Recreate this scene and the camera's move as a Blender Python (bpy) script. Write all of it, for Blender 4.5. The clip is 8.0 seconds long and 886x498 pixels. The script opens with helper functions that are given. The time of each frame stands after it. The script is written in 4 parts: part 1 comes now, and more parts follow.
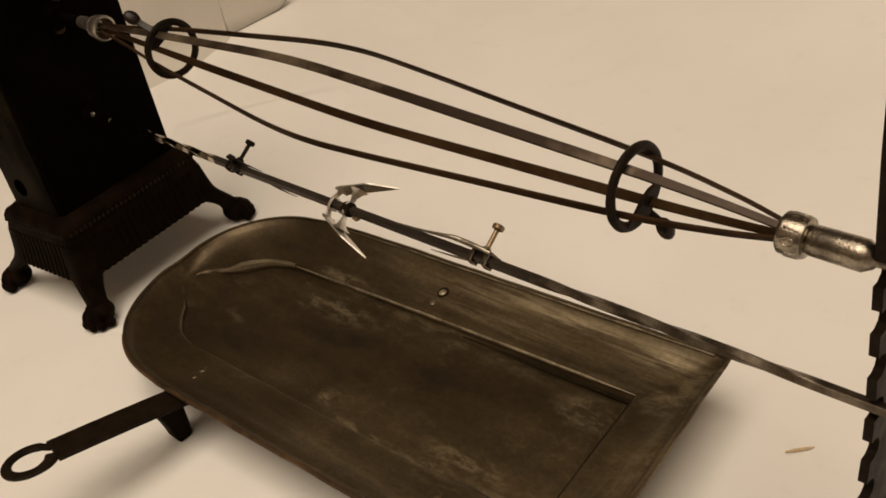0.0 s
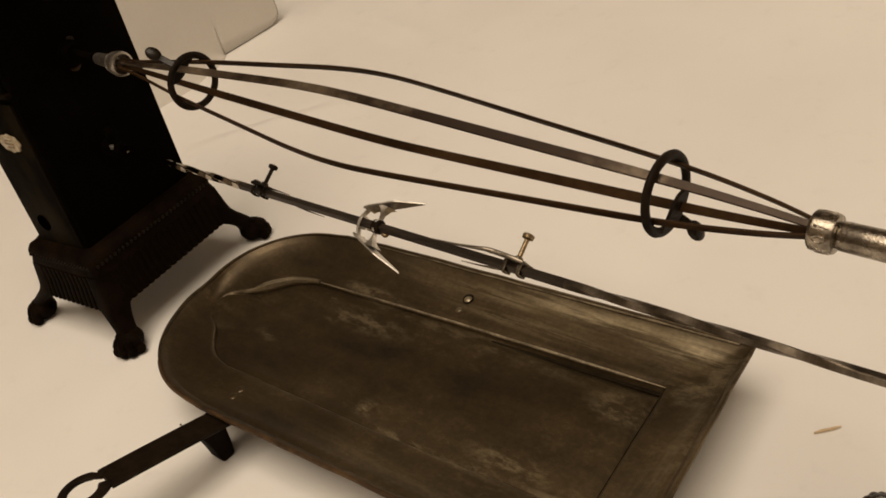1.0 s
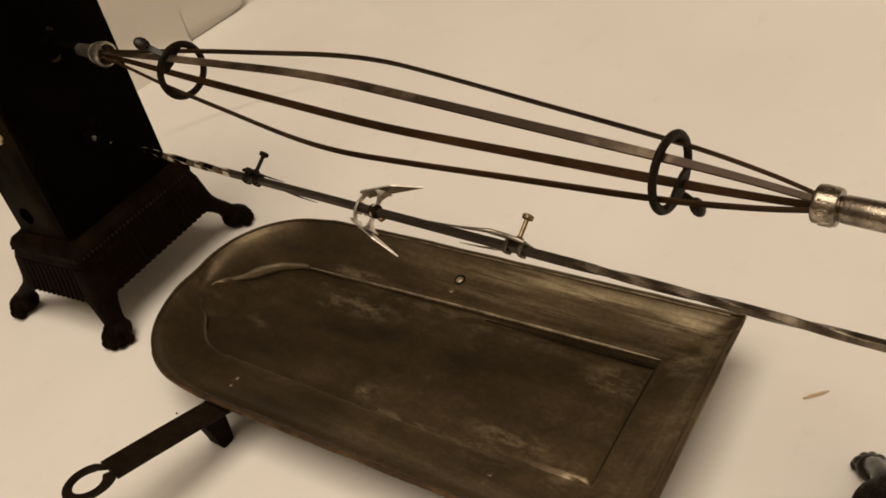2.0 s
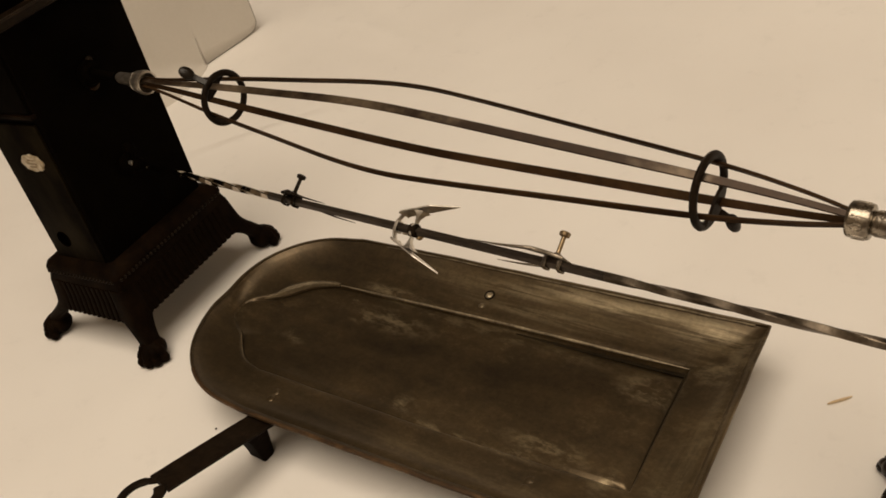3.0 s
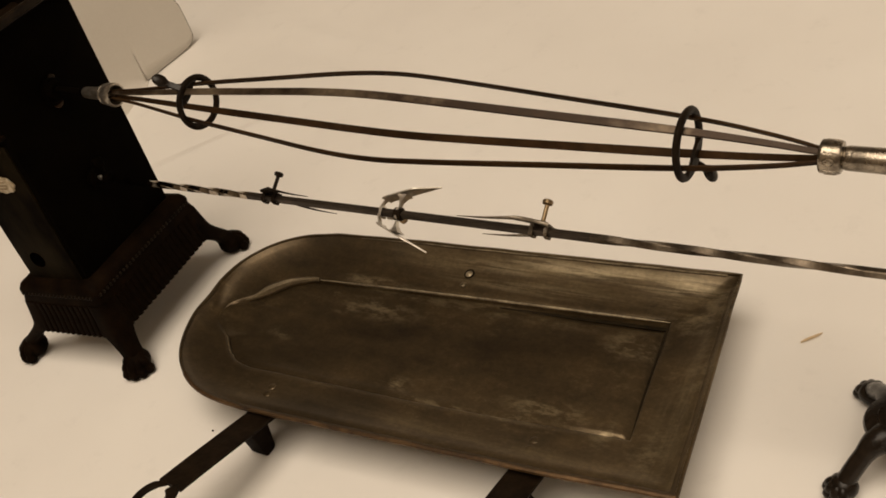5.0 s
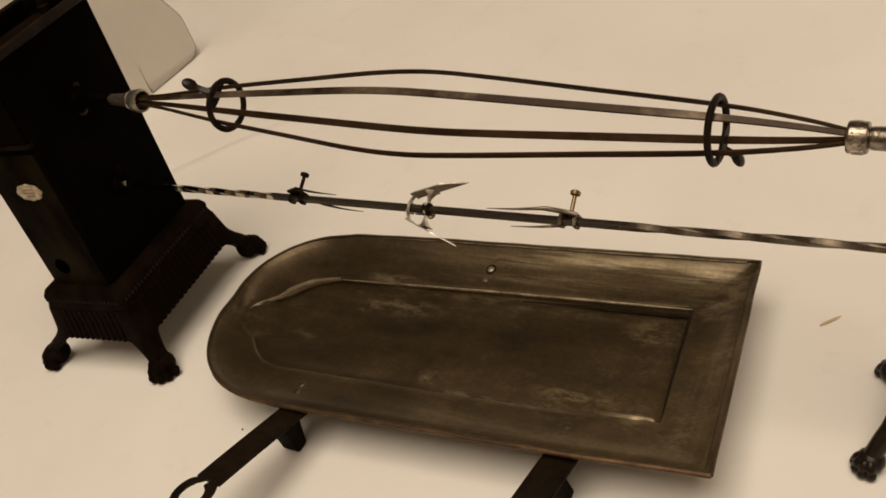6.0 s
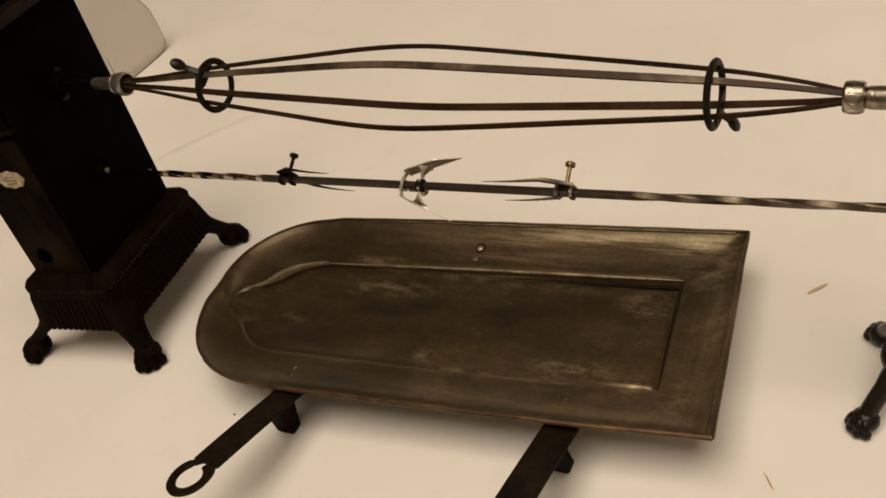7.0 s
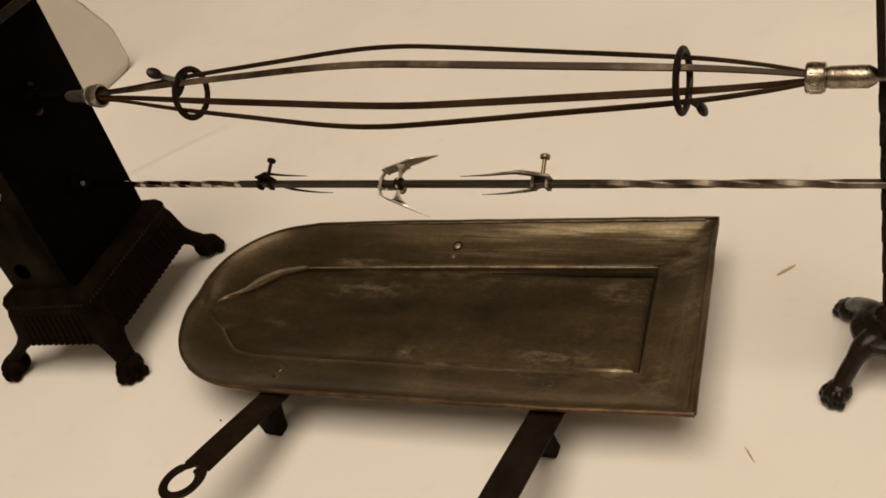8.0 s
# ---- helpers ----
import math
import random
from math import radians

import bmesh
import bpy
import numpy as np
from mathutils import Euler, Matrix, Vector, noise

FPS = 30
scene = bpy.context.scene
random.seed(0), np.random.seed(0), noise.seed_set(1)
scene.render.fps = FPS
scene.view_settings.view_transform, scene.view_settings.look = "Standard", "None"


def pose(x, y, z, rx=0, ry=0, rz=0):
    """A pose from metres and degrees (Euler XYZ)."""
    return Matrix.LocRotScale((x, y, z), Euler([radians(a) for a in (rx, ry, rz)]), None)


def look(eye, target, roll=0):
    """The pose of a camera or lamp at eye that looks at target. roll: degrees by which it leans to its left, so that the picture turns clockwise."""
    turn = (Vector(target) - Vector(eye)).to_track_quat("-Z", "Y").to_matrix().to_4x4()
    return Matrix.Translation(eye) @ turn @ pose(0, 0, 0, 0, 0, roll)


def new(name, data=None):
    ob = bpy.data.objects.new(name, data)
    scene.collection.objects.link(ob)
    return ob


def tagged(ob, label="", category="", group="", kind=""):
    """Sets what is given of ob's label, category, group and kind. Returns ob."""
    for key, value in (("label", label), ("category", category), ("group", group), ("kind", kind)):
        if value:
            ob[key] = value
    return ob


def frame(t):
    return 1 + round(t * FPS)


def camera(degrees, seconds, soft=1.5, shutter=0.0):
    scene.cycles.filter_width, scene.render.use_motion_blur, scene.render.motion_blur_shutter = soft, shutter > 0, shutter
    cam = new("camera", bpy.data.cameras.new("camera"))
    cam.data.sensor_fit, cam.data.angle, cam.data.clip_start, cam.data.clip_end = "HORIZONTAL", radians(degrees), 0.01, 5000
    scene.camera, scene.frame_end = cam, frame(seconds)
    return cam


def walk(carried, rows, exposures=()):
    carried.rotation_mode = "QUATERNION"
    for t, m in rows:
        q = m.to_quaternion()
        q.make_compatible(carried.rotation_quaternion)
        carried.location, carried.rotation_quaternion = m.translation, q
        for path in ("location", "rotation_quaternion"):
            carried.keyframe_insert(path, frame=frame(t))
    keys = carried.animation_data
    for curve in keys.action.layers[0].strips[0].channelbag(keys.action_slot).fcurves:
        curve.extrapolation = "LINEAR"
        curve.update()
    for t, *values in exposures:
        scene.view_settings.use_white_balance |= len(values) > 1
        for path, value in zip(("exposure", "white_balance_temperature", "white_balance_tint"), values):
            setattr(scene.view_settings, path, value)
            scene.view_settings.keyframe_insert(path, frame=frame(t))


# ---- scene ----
cam = camera(50.5, 8.0, soft=1.7)
PATH = [
    (0, (0.7900, -0.3090, 0.4890), (0.0064, 0.3240, -0.1632), -13.70),
    (0.5, (0.7860, -0.3220, 0.5020), (0.0224, 0.3174, -0.1674), -15.20),
    (1, (0.7830, -0.3330, 0.5150), (0.0090, 0.3060, -0.1426), -17.10),
    (1.5, (0.7780, -0.3460, 0.5250), (0.0353, 0.3038, -0.1578), -17.50),
    (1.7, (0.7738, -0.3492, 0.5257), (0.0382, 0.3005, -0.1648), -17.47),
    (2.8, (0.7614, -0.3806, 0.5494), (0.0446, 0.2981, -0.1329), -17.44),
    (3, (0.7610, -0.3890, 0.5540), (0.0348, 0.2850, -0.1230), -17.70),
    (3.5, (0.7600, -0.4000, 0.5620), (0.0311, 0.2785, -0.1075), -18.00),
    (4, (0.7580, -0.4100, 0.5680), (0.0459, 0.2907, -0.0967), -18.10),
    (4.5, (0.7560, -0.4240, 0.5650), (0.0757, 0.2857, -0.1231), -18.90),
    (4.7, (0.7531, -0.4276, 0.5627), (0.0849, 0.2858, -0.1334), -19.40),
    (5.8, (0.7344, -0.4668, 0.5736), (0.0812, 0.2680, -0.1144), -21.25),
    (6, (0.7320, -0.4720, 0.5730), (0.0840, 0.2678, -0.1146), -20.80),
    (6.5, (0.7200, -0.4890, 0.5730), (0.0823, 0.2603, -0.1139), -20.70),
    (7, (0.7120, -0.4980, 0.5660), (0.1060, 0.2652, -0.1342), -20.40),
    (7.5, (0.7070, -0.5060, 0.5650), (0.1255, 0.2717, -0.1401), -20.70),
    (8, (0.7090, -0.5230, 0.5670), (0.1420, 0.2707, -0.1319), -21.00),
]
walk(cam, [(t, look(eye, target, roll)) for t, eye, target, roll in PATH])

# ---- light ----
EXPOSURE = 0.0
world = bpy.data.worlds.new("world")
scene.world = world
world.use_nodes = True
world.node_tree.nodes["Background"].inputs[0].default_value = (1.0, 0.86, 0.68, 1)
world.node_tree.nodes["Background"].inputs[1].default_value = 0.2
scene.view_settings.exposure = EXPOSURE

lamp_data = bpy.data.lights.new("ceiling_light_glow", "AREA")
lamp_data.shape, lamp_data.size, lamp_data.size_y = "RECTANGLE", 3.2, 2.9
lamp_data.energy, lamp_data.color = 129.0, (1.0, 0.843, 0.664)
lamp = new("ceiling_light_glow", lamp_data)
lamp.matrix_world = look((1.05, -1.25, 4.00), (1.05, -1.249, 0.0))


# ---- materials ----
def nodes_of(name):
    m = bpy.data.materials.new(name)
    m.use_nodes = True
    t = m.node_tree
    return m, t, t.nodes["Principled BSDF"]


def noise_node(t, scale, detail=4.0, rough=0.6, stretch=(1, 1, 1), turn=(0, 0, 0)):
    co = t.nodes.new("ShaderNodeTexCoord")
    mp = t.nodes.new("ShaderNodeMapping")
    mp.inputs["Scale"].default_value = stretch
    mp.inputs["Rotation"].default_value = turn
    n = t.nodes.new("ShaderNodeTexNoise")
    n.inputs["Scale"].default_value = scale
    n.inputs["Detail"].default_value = detail
    n.inputs["Roughness"].default_value = rough
    t.links.new(co.outputs["Object"], mp.inputs["Vector"])
    t.links.new(mp.outputs["Vector"], n.inputs["Vector"])
    return n


def ramp_node(t, source, stops):
    r = t.nodes.new("ShaderNodeValToRGB")
    while len(r.color_ramp.elements) < len(stops):
        r.color_ramp.elements.new(0.5)
    for e, (p, c) in zip(r.color_ramp.elements, stops):
        e.position = p
        e.color = (*c, 1) if len(c) == 3 else c
    t.links.new(source, r.inputs["Fac"])
    return r


def mix_node(t, fac, a, b, mode="MIX"):
    m = t.nodes.new("ShaderNodeMix")
    m.data_type, m.blend_type = "RGBA", mode
    for sock, v in ((m.inputs["Factor"], fac), (m.inputs["A"], a), (m.inputs["B"], b)):
        if isinstance(v, (int, float)):
            sock.default_value = v
        elif isinstance(v, tuple):
            sock.default_value = (*v, 1)
        else:
            t.links.new(v, sock)
    return m


def grey(v):
    return (v, v, v)


def surface(name, dark, light, scale, metal=0.0, rough=(0.4, 0.6), bump=0.1, fine=400.0, stretch=(1, 1, 1), spread=(0.35, 0.7), bump_dist=0.0004, grain=0.25, gloss=0.5):
    """A worn surface: two tones at one scale, a finer grain over it, uneven gloss and a little relief."""
    m, t, b = nodes_of(name)
    big = noise_node(t, scale, 6.0, 0.62, stretch)
    small = noise_node(t, fine, 3.0, 0.6, stretch)
    col = ramp_node(t, big.outputs["Fac"], [(spread[0], dark), (spread[1], light)])
    grain = ramp_node(t, small.outputs["Fac"], [(0.3, grey(1.0 - grain)), (0.7, grey(1.0 + 0.6 * grain))])
    mixed = mix_node(t, 1.0, col.outputs["Color"], grain.outputs["Color"], "MULTIPLY")
    t.links.new(mixed.outputs["Result"], b.inputs["Base Color"])
    r = ramp_node(t, big.outputs["Fac"], [(0.3, grey(rough[1])), (0.7, grey(rough[0]))])
    t.links.new(r.outputs["Color"], b.inputs["Roughness"])
    b.inputs["Metallic"].default_value = metal
    b.inputs["Specular IOR Level"].default_value = gloss
    bp = t.nodes.new("ShaderNodeBump")
    bp.inputs["Strength"].default_value = bump
    bp.inputs["Distance"].default_value = bump_dist
    t.links.new(small.outputs["Fac"], bp.inputs["Height"])
    t.links.new(bp.outputs["Normal"], b.inputs["Normal"])
    return m


def pan_material():
    """Old tinned sheet metal: dark olive brown, brushed along its length, with pale rubbed streaks, painted shine and a
    few chalky smudges.
    """
    m, t, b = nodes_of("tarnished_pan_metal")
    co = t.nodes.new("ShaderNodeTexCoord")

    def spot_node(x, y, wide, deep, stops):
        mp = t.nodes.new("ShaderNodeMapping")
        mp.inputs["Location"].default_value = (-x / wide, -y / deep, 0)
        mp.inputs["Scale"].default_value = (1 / wide, 1 / deep, 0)
        t.links.new(co.outputs["Object"], mp.inputs["Vector"])
        ln = t.nodes.new("ShaderNodeVectorMath")
        ln.operation = "LENGTH"
        t.links.new(mp.outputs["Vector"], ln.inputs[0])
        return ramp_node(t, ln.outputs["Value"], [(p, grey(v)) for p, v in stops]).outputs["Color"]

    def spots(rows):
        total = None
        for x, y, wide, deep, much in rows:
            one = spot_node(x, y, wide, deep, ((0.0, 0.95 * much), (0.45, 0.58 * much), (1.0, 0.0)))
            total = one if total is None else mix_node(t, 1.0, total, one, "LIGHTEN").outputs["Result"]
        return total

    cloud = noise_node(t, 9.0, 5.0, 0.6, (0.8, 1.3, 1))
    brush = noise_node(t, 80.0, 6.0, 0.66, (0.16, 1.7, 1.5))
    patch = noise_node(t, 70.0, 10.0, 0.74, (0.6, 1.4, 1))
    fine = noise_node(t, 300.0, 4.0, 0.65, (0.9, 1.1, 1))
    mottle = noise_node(t, 30.0, 8.0, 0.7, (0.8, 1.2, 1))
    base = ramp_node(t, cloud.outputs["Fac"], [(0.30, (0.050, 0.0345, 0.0176)), (0.52, (0.075, 0.0525, 0.0270)), (0.74, (0.120, 0.0855, 0.0445))])
    blot = ramp_node(t, mottle.outputs["Fac"], [(0.32, grey(0.70)), (0.52, grey(1.0)), (0.70, grey(1.40))])
    base = mix_node(t, 1.0, base.outputs["Color"], blot.outputs["Color"], "MULTIPLY")
    rub = ramp_node(t, brush.outputs["Fac"], [(0.30, grey(0.93)), (0.50, grey(1.0)), (0.72, grey(1.08))])
    mx = mix_node(t, 1.0, base.outputs["Result"], rub.outputs["Color"], "MULTIPLY")
    # pale smudges where the tinning is rubbed through
    rubbed = spots(((0.215, 0.080, 0.045, 0.030, 0.7), (0.238, 0.02, 0.016, 0.040, 0.5), (0.222, -0.055, 0.022, 0.030, 0.45), (-0.081, 0.036, 0.060, 0.018, 0.8), (-0.112, 0.030, 0.020, 0.010, 0.9), (-0.131, 0.046, 0.012, 0.006, 1.0), (-0.159, -0.016, 0.020, 0.012, 0.6),
                    (-0.007, -0.043, 0.022, 0.012, 0.8), (-0.098, 0.064, 0.050, 0.008, 1.0), (0.171, 0.046, 0.034, 0.020, 0.9), (0.131, -0.034, 0.045, 0.014, 1.0),
                    (0.114, -0.049, 0.016, 0.006, 1.0), (0.065, -0.054, 0.090, 0.005, 0.9), (0.185, -0.045, 0.012, 0.020, 0.8), (0.030, 0.058, 0.17, 0.009, 0.55)))
    pale = ramp_node(t, patch.outputs["Fac"], [(0.46, grey(0.0)), (0.60, grey(0.95))])
    both = mix_node(t, 1.0, pale.outputs["Color"], rubbed, "MULTIPLY")
    mx = mix_node(t, both.outputs["Result"], mx.outputs["Result"], (0.34, 0.275, 0.168))
    # brushed wear along the slopes, with the far slope's shine painted in
    worn = spots(((0.100, 0.098, 0.180, 0.036, 0.55), (-0.03, 0.096, 0.100, 0.022, 0.6), (0.200, 0.096, 0.045, 0.034, 0.6), (0.150, 0.110, 0.110, 0.010, 0.9), (0.08, -0.082, 0.20, 0.010, 0.5)))
    lines = ramp_node(t, brush.outputs["Fac"], [(0.40, grey(0.06)), (0.64, grey(0.80))])
    both = mix_node(t, 1.0, lines.outputs["Color"], worn, "MULTIPLY")
    mx = mix_node(t, both.outputs["Result"], mx.outputs["Result"], (0.27, 0.21, 0.118))
    # bright scratches and painted shine under the far rim, thickest at the square corner
    scratch = noise_node(t, 110.0, 7.0, 0.7, (0.10, 1.6, 1.5))
    lines = ramp_node(t, scratch.outputs["Fac"], [(0.44, grey(0.0)), (0.60, grey(1.0))])
    both = mix_node(t, 1.0, lines.outputs["Color"], spots(((0.130, 0.108, 0.130, 0.009, 1.2), (0.195, 0.104, 0.050, 0.016, 1.1), (0.020, 0.100, 0.060, 0.007, 0.9), (0.060, 0.084, 0.110, 0.008, 0.6))), "MULTIPLY")
    mx = mix_node(t, both.outputs["Result"], mx.outputs["Result"], (0.40, 0.33, 0.21))
    # brushed streaks across the flat end, with its highlight painted in
    across = noise_node(t, 80.0, 6.0, 0.66, (1.7, 0.16, 1.5))
    lines = ramp_node(t, across.outputs["Fac"], [(0.40, grey(0.1)), (0.70, grey(0.6))])
    both = mix_node(t, 1.0, lines.outputs["Color"], spots(((0.232, -0.01, 0.024, 0.115, 1.0), (0.247, -0.03, 0.008, 0.09, 1.2))), "MULTIPLY")
    mx = mix_node(t, both.outputs["Result"], mx.outputs["Result"], (0.27, 0.21, 0.118))
    # chalky specks, thick in some places and absent in others
    speck = noise_node(t, 120.0, 7.0, 0.74, (0.8, 1.2, 1))
    where = noise_node(t, 15.0, 4.0, 0.6, (0.7, 1.3, 1))
    dots = ramp_node(t, speck.outputs["Fac"], [(0.52, grey(0.0)), (0.72, grey(0.42))])
    zone = ramp_node(t, where.outputs["Fac"], [(0.50, grey(0.0)), (0.68, grey(1.0))])
    both = mix_node(t, 1.0, dots.outputs["Color"], zone.outputs["Color"], "MULTIPLY")
    mx = mix_node(t, both.outputs["Result"], mx.outputs["Result"], (0.24, 0.19, 0.11))
    stain = ramp_node(t, where.outputs["Fac"], [(0.30, grey(0.72)), (0.50, grey(1.0))])
    mx = mix_node(t, 1.0, mx.outputs["Result"], stain.outputs["Color"], "MULTIPLY")
    gr = ramp_node(t, fine.outputs["Fac"], [(0.3, grey(0.8)), (0.7, grey(1.16))])
    mu = mix_node(t, 1.0, mx.outputs["Result"], gr.outputs["Color"], "MULTIPLY")
    t.links.new(mu.outputs["Result"], b.inputs["Base Color"])
    ro = ramp_node(t, mottle.outputs["Fac"], [(0.3, grey(0.44)), (0.7, grey(0.28))])
    t.links.new(ro.outputs["Color"], b.inputs["Roughness"])
    b.inputs["Metallic"].default_value = 0.6
    bp = t.nodes.new("ShaderNodeBump")
    bp.inputs["Strength"].default_value = 0.3
    bp.inputs["Distance"].default_value = 0.0016
    t.links.new(cloud.outputs["Fac"], bp.inputs["Height"])
    bp2 = t.nodes.new("ShaderNodeBump")
    bp2.inputs["Strength"].default_value = 0.12
    bp2.inputs["Distance"].default_value = 0.0003
    t.links.new(fine.outputs["Fac"], bp2.inputs["Height"])
    t.links.new(bp.outputs["Normal"], bp2.inputs["Normal"])
    t.links.new(bp2.outputs["Normal"], b.inputs["Normal"])
    return m


def sheet_material():
    """White backdrop sheet: soft uneven tone, faint stains, a fine weave."""
    m, t, b = nodes_of("white_sheet")
    big = noise_node(t, 3.2, 3.0, 0.5)
    spots = noise_node(t, 26.0, 5.0, 0.7)
    weave = noise_node(t, 900.0, 2.0, 0.5)
    c = ramp_node(t, big.outputs["Fac"], [(0.3, (0.77, 0.745, 0.71)), (0.7, (0.83, 0.81, 0.775))])
    s = ramp_node(t, spots.outputs["Fac"], [(0.2, grey(0.93)), (0.42, grey(1.0))])
    mu = mix_node(t, 1.0, c.outputs["Color"], s.outputs["Color"], "MULTIPLY")
    t.links.new(mu.outputs["Result"], b.inputs["Base Color"])
    b.inputs["Roughness"].default_value = 0.85
    b.inputs["Specular IOR Level"].default_value = 0.2
    bp = t.nodes.new("ShaderNodeBump")
    bp.inputs["Strength"].default_value = 0.12
    bp.inputs["Distance"].default_value = 0.0003
    t.links.new(weave.outputs["Fac"], bp.inputs["Height"])
    t.links.new(bp.outputs["Normal"], b.inputs["Normal"])
    return m


SHEET = sheet_material()
PAN = pan_material()
IRON = surface("black_cast_iron", (0.0034, 0.0018, 0.0008), (0.0105, 0.0056, 0.0025), 40, 0.0, (0.52, 0.70), 0.5, 240, bump_dist=0.0006, gloss=0.022)
GLOSSIRON = surface("glossy_black_iron", (0.009, 0.0062, 0.0040), (0.020, 0.0140, 0.0095), 60, 0.0, (0.20, 0.32), 0.3, 240, gloss=0.2)
JAPAN = surface("black_painted_steel", (0.0011, 0.0006, 0.0002), (0.0030, 0.0018, 0.0007), 12, 0.0, (0.78, 0.92), 0.15, 180, gloss=0.02)
FRONT = surface("dark_grained_enamel", (0.0026, 0.0016, 0.0007), (0.0150, 0.0105, 0.0045), 26, 0.0, (0.5, 0.7), 0.3, 160, (1, 1, 0.45), gloss=0.014)
FORGED = surface("blackened_forged_iron", (0.0068, 0.0040, 0.0020), (0.0185, 0.0115, 0.0062), 55, 0.1, (0.45, 0.62), 0.4, 320, gloss=0.09)
RODIRON = surface("worn_dark_steel", (0.026, 0.019, 0.014), (0.085, 0.066, 0.05), 30, 0.6, (0.32, 0.5), 0.3, 350, (0.4, 1, 1))
TWIST = surface("worn_twisted_steel", (0.30, 0.255, 0.205), (0.72, 0.65, 0.55), 45, 1.0, (0.08, 0.16), 0.2, 350)
STRIP = surface("heat_browned_strip_steel", (0.017, 0.0082, 0.0030), (0.050, 0.0270, 0.0115), 26, 0.1, (0.40, 0.55), 0.25, 300, (0.6, 1, 1), gloss=0.06)
WORNSTRIP = surface("worn_strip_steel", (0.026, 0.0135, 0.0058), (0.25, 0.195, 0.135), 17, 0.6, (0.32, 0.45), 0.25, 300, (0.7, 1, 1), (0.47, 0.74))
STEEL = surface("scuffed_bright_steel", (0.11, 0.092, 0.072), (0.42, 0.37, 0.30), 90, 1.0, (0.22, 0.38), 0.6, 420)
BRIGHT = surface("polished_nickel_sheet", (0.58, 0.54, 0.48), (0.86, 0.82, 0.75), 60, 1.0, (0.34, 0.48), 0.1, 300)
DULL = surface("dull_grey_steel", (0.11, 0.088, 0.065), (0.28, 0.235, 0.18), 80, 0.85, (0.35, 0.5), 0.3, 380)
BRASS = surface("aged_brass", (0.16, 0.11, 0.06), (0.36, 0.27, 0.16), 90, 0.9, (0.35, 0.5), 0.2, 300)
ROUGHROD = surface("dull_twisted_steel", (0.066, 0.051, 0.037), (0.22, 0.182, 0.138), 40, 0.9, (0.26, 0.40), 0.3, 350)
FERRULE = surface("polished_steel_ferrule", (0.22, 0.19, 0.155), (0.58, 0.53, 0.46), 70, 0.9, (0.26, 0.4), 0.3, 350, (0.5, 1, 1))
# pale tones, bright and dim, for highlights painted on the pan's edges
RIDGE = surface("highlit_pan_edge", (0.15, 0.12, 0.078), (0.58, 0.49, 0.34), 40, 0.6, (0.35, 0.5), 0.2, 300)
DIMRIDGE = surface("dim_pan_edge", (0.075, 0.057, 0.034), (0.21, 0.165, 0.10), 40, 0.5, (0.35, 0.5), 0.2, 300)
# dark tone for shade painted along the pan's step and round a rivet
SHADELINE = surface("painted_step_shade", (0.010, 0.0066, 0.0032), (0.028, 0.020, 0.010), 60, 0.1, (0.5, 0.65), 0.3, 300, gloss=0.1)
COPPER = surface("worn_copper_edge", (0.036, 0.019, 0.008), (0.14, 0.080, 0.034), 35, 0.6, (0.4, 0.55), 0.2, 300)
ENAMEL = surface("cream_maker_plate", (0.26, 0.19, 0.095), (0.62, 0.54, 0.42), 160, 0.2, (0.4, 0.55), 0.2, 400)
STRAWM = surface("dry_straw", (0.52, 0.38, 0.22), (0.70, 0.55, 0.36), 200, 0.0, (0.6, 0.8), 0.2, 500)
CARD = surface("white_plastic_panel", (0.58, 0.545, 0.49), (0.62, 0.585, 0.53), 6, 0.0, (0.4, 0.5), 0.05, 200, grain=0.02)
CARDEDGE = surface("grey_rubber_edge", (0.10, 0.085, 0.07), (0.16, 0.14, 0.11), 30, 0.0, (0.5, 0.6), 0.1, 200)
PLASTER = surface("warm_white_plaster", (0.62, 0.56, 0.47), (0.68, 0.62, 0.53), 3, 0.0, (0.8, 0.9), 0.2, 60, grain=0.03)
PANELLING = surface("beige_wall_paint", (0.27, 0.225, 0.17), (0.32, 0.27, 0.205), 3, 0.0, (0.6, 0.7), 0.1, 60)
BOARDS = surface("brown_floor_boards", (0.16, 0.10, 0.06), (0.24, 0.16, 0.10), 5, 0.0, (0.5, 0.6), 0.1, 60, (1, 8, 1))
DARKHOLE = surface("key_hole_black", (0.0006, 0.0004, 0.0003), (0.0014, 0.0010, 0.0006), 30, 0.0, (0.8, 0.9), 0.1, 200, gloss=0.0)
DIFFUSER, _t, _b = nodes_of("lamp_diffuser")
_b.inputs["Base Color"].default_value = (0.8, 0.78, 0.72, 1)
_b.inputs["Emission Color"].default_value = (1.0, 0.825, 0.637, 1)
_b.inputs["Emission Strength"].default_value = 1.0


# ---- mesh tools ----
def finish(name, bm, material, smooth=40.0):
    bmesh.ops.recalc_face_normals(bm, faces=bm.faces)
    me = bpy.data.meshes.new(name)
    bm.to_mesh(me)
    bm.free()
    me.materials.append(material)
    if smooth:
        me.polygons.foreach_set("use_smooth", [True] * len(me.polygons))
        me.set_sharp_from_angle(angle=radians(smooth))
    return me


def part(name, bm, material, parent, label="", smooth=40.0):
    ob = new(name, finish(name, bm, material, smooth))
    if parent is not None:
        ob.parent = parent
    if label:
        ob["label"] = label
    return ob


def thing(name, place, label, category, group="", kind="", turn=0.0):
    e = new(name)
    e.empty_display_size = 0.02
    e.matrix_basis = pose(*place, 0, 0, turn)
    return tagged(e, label, category, group, kind)


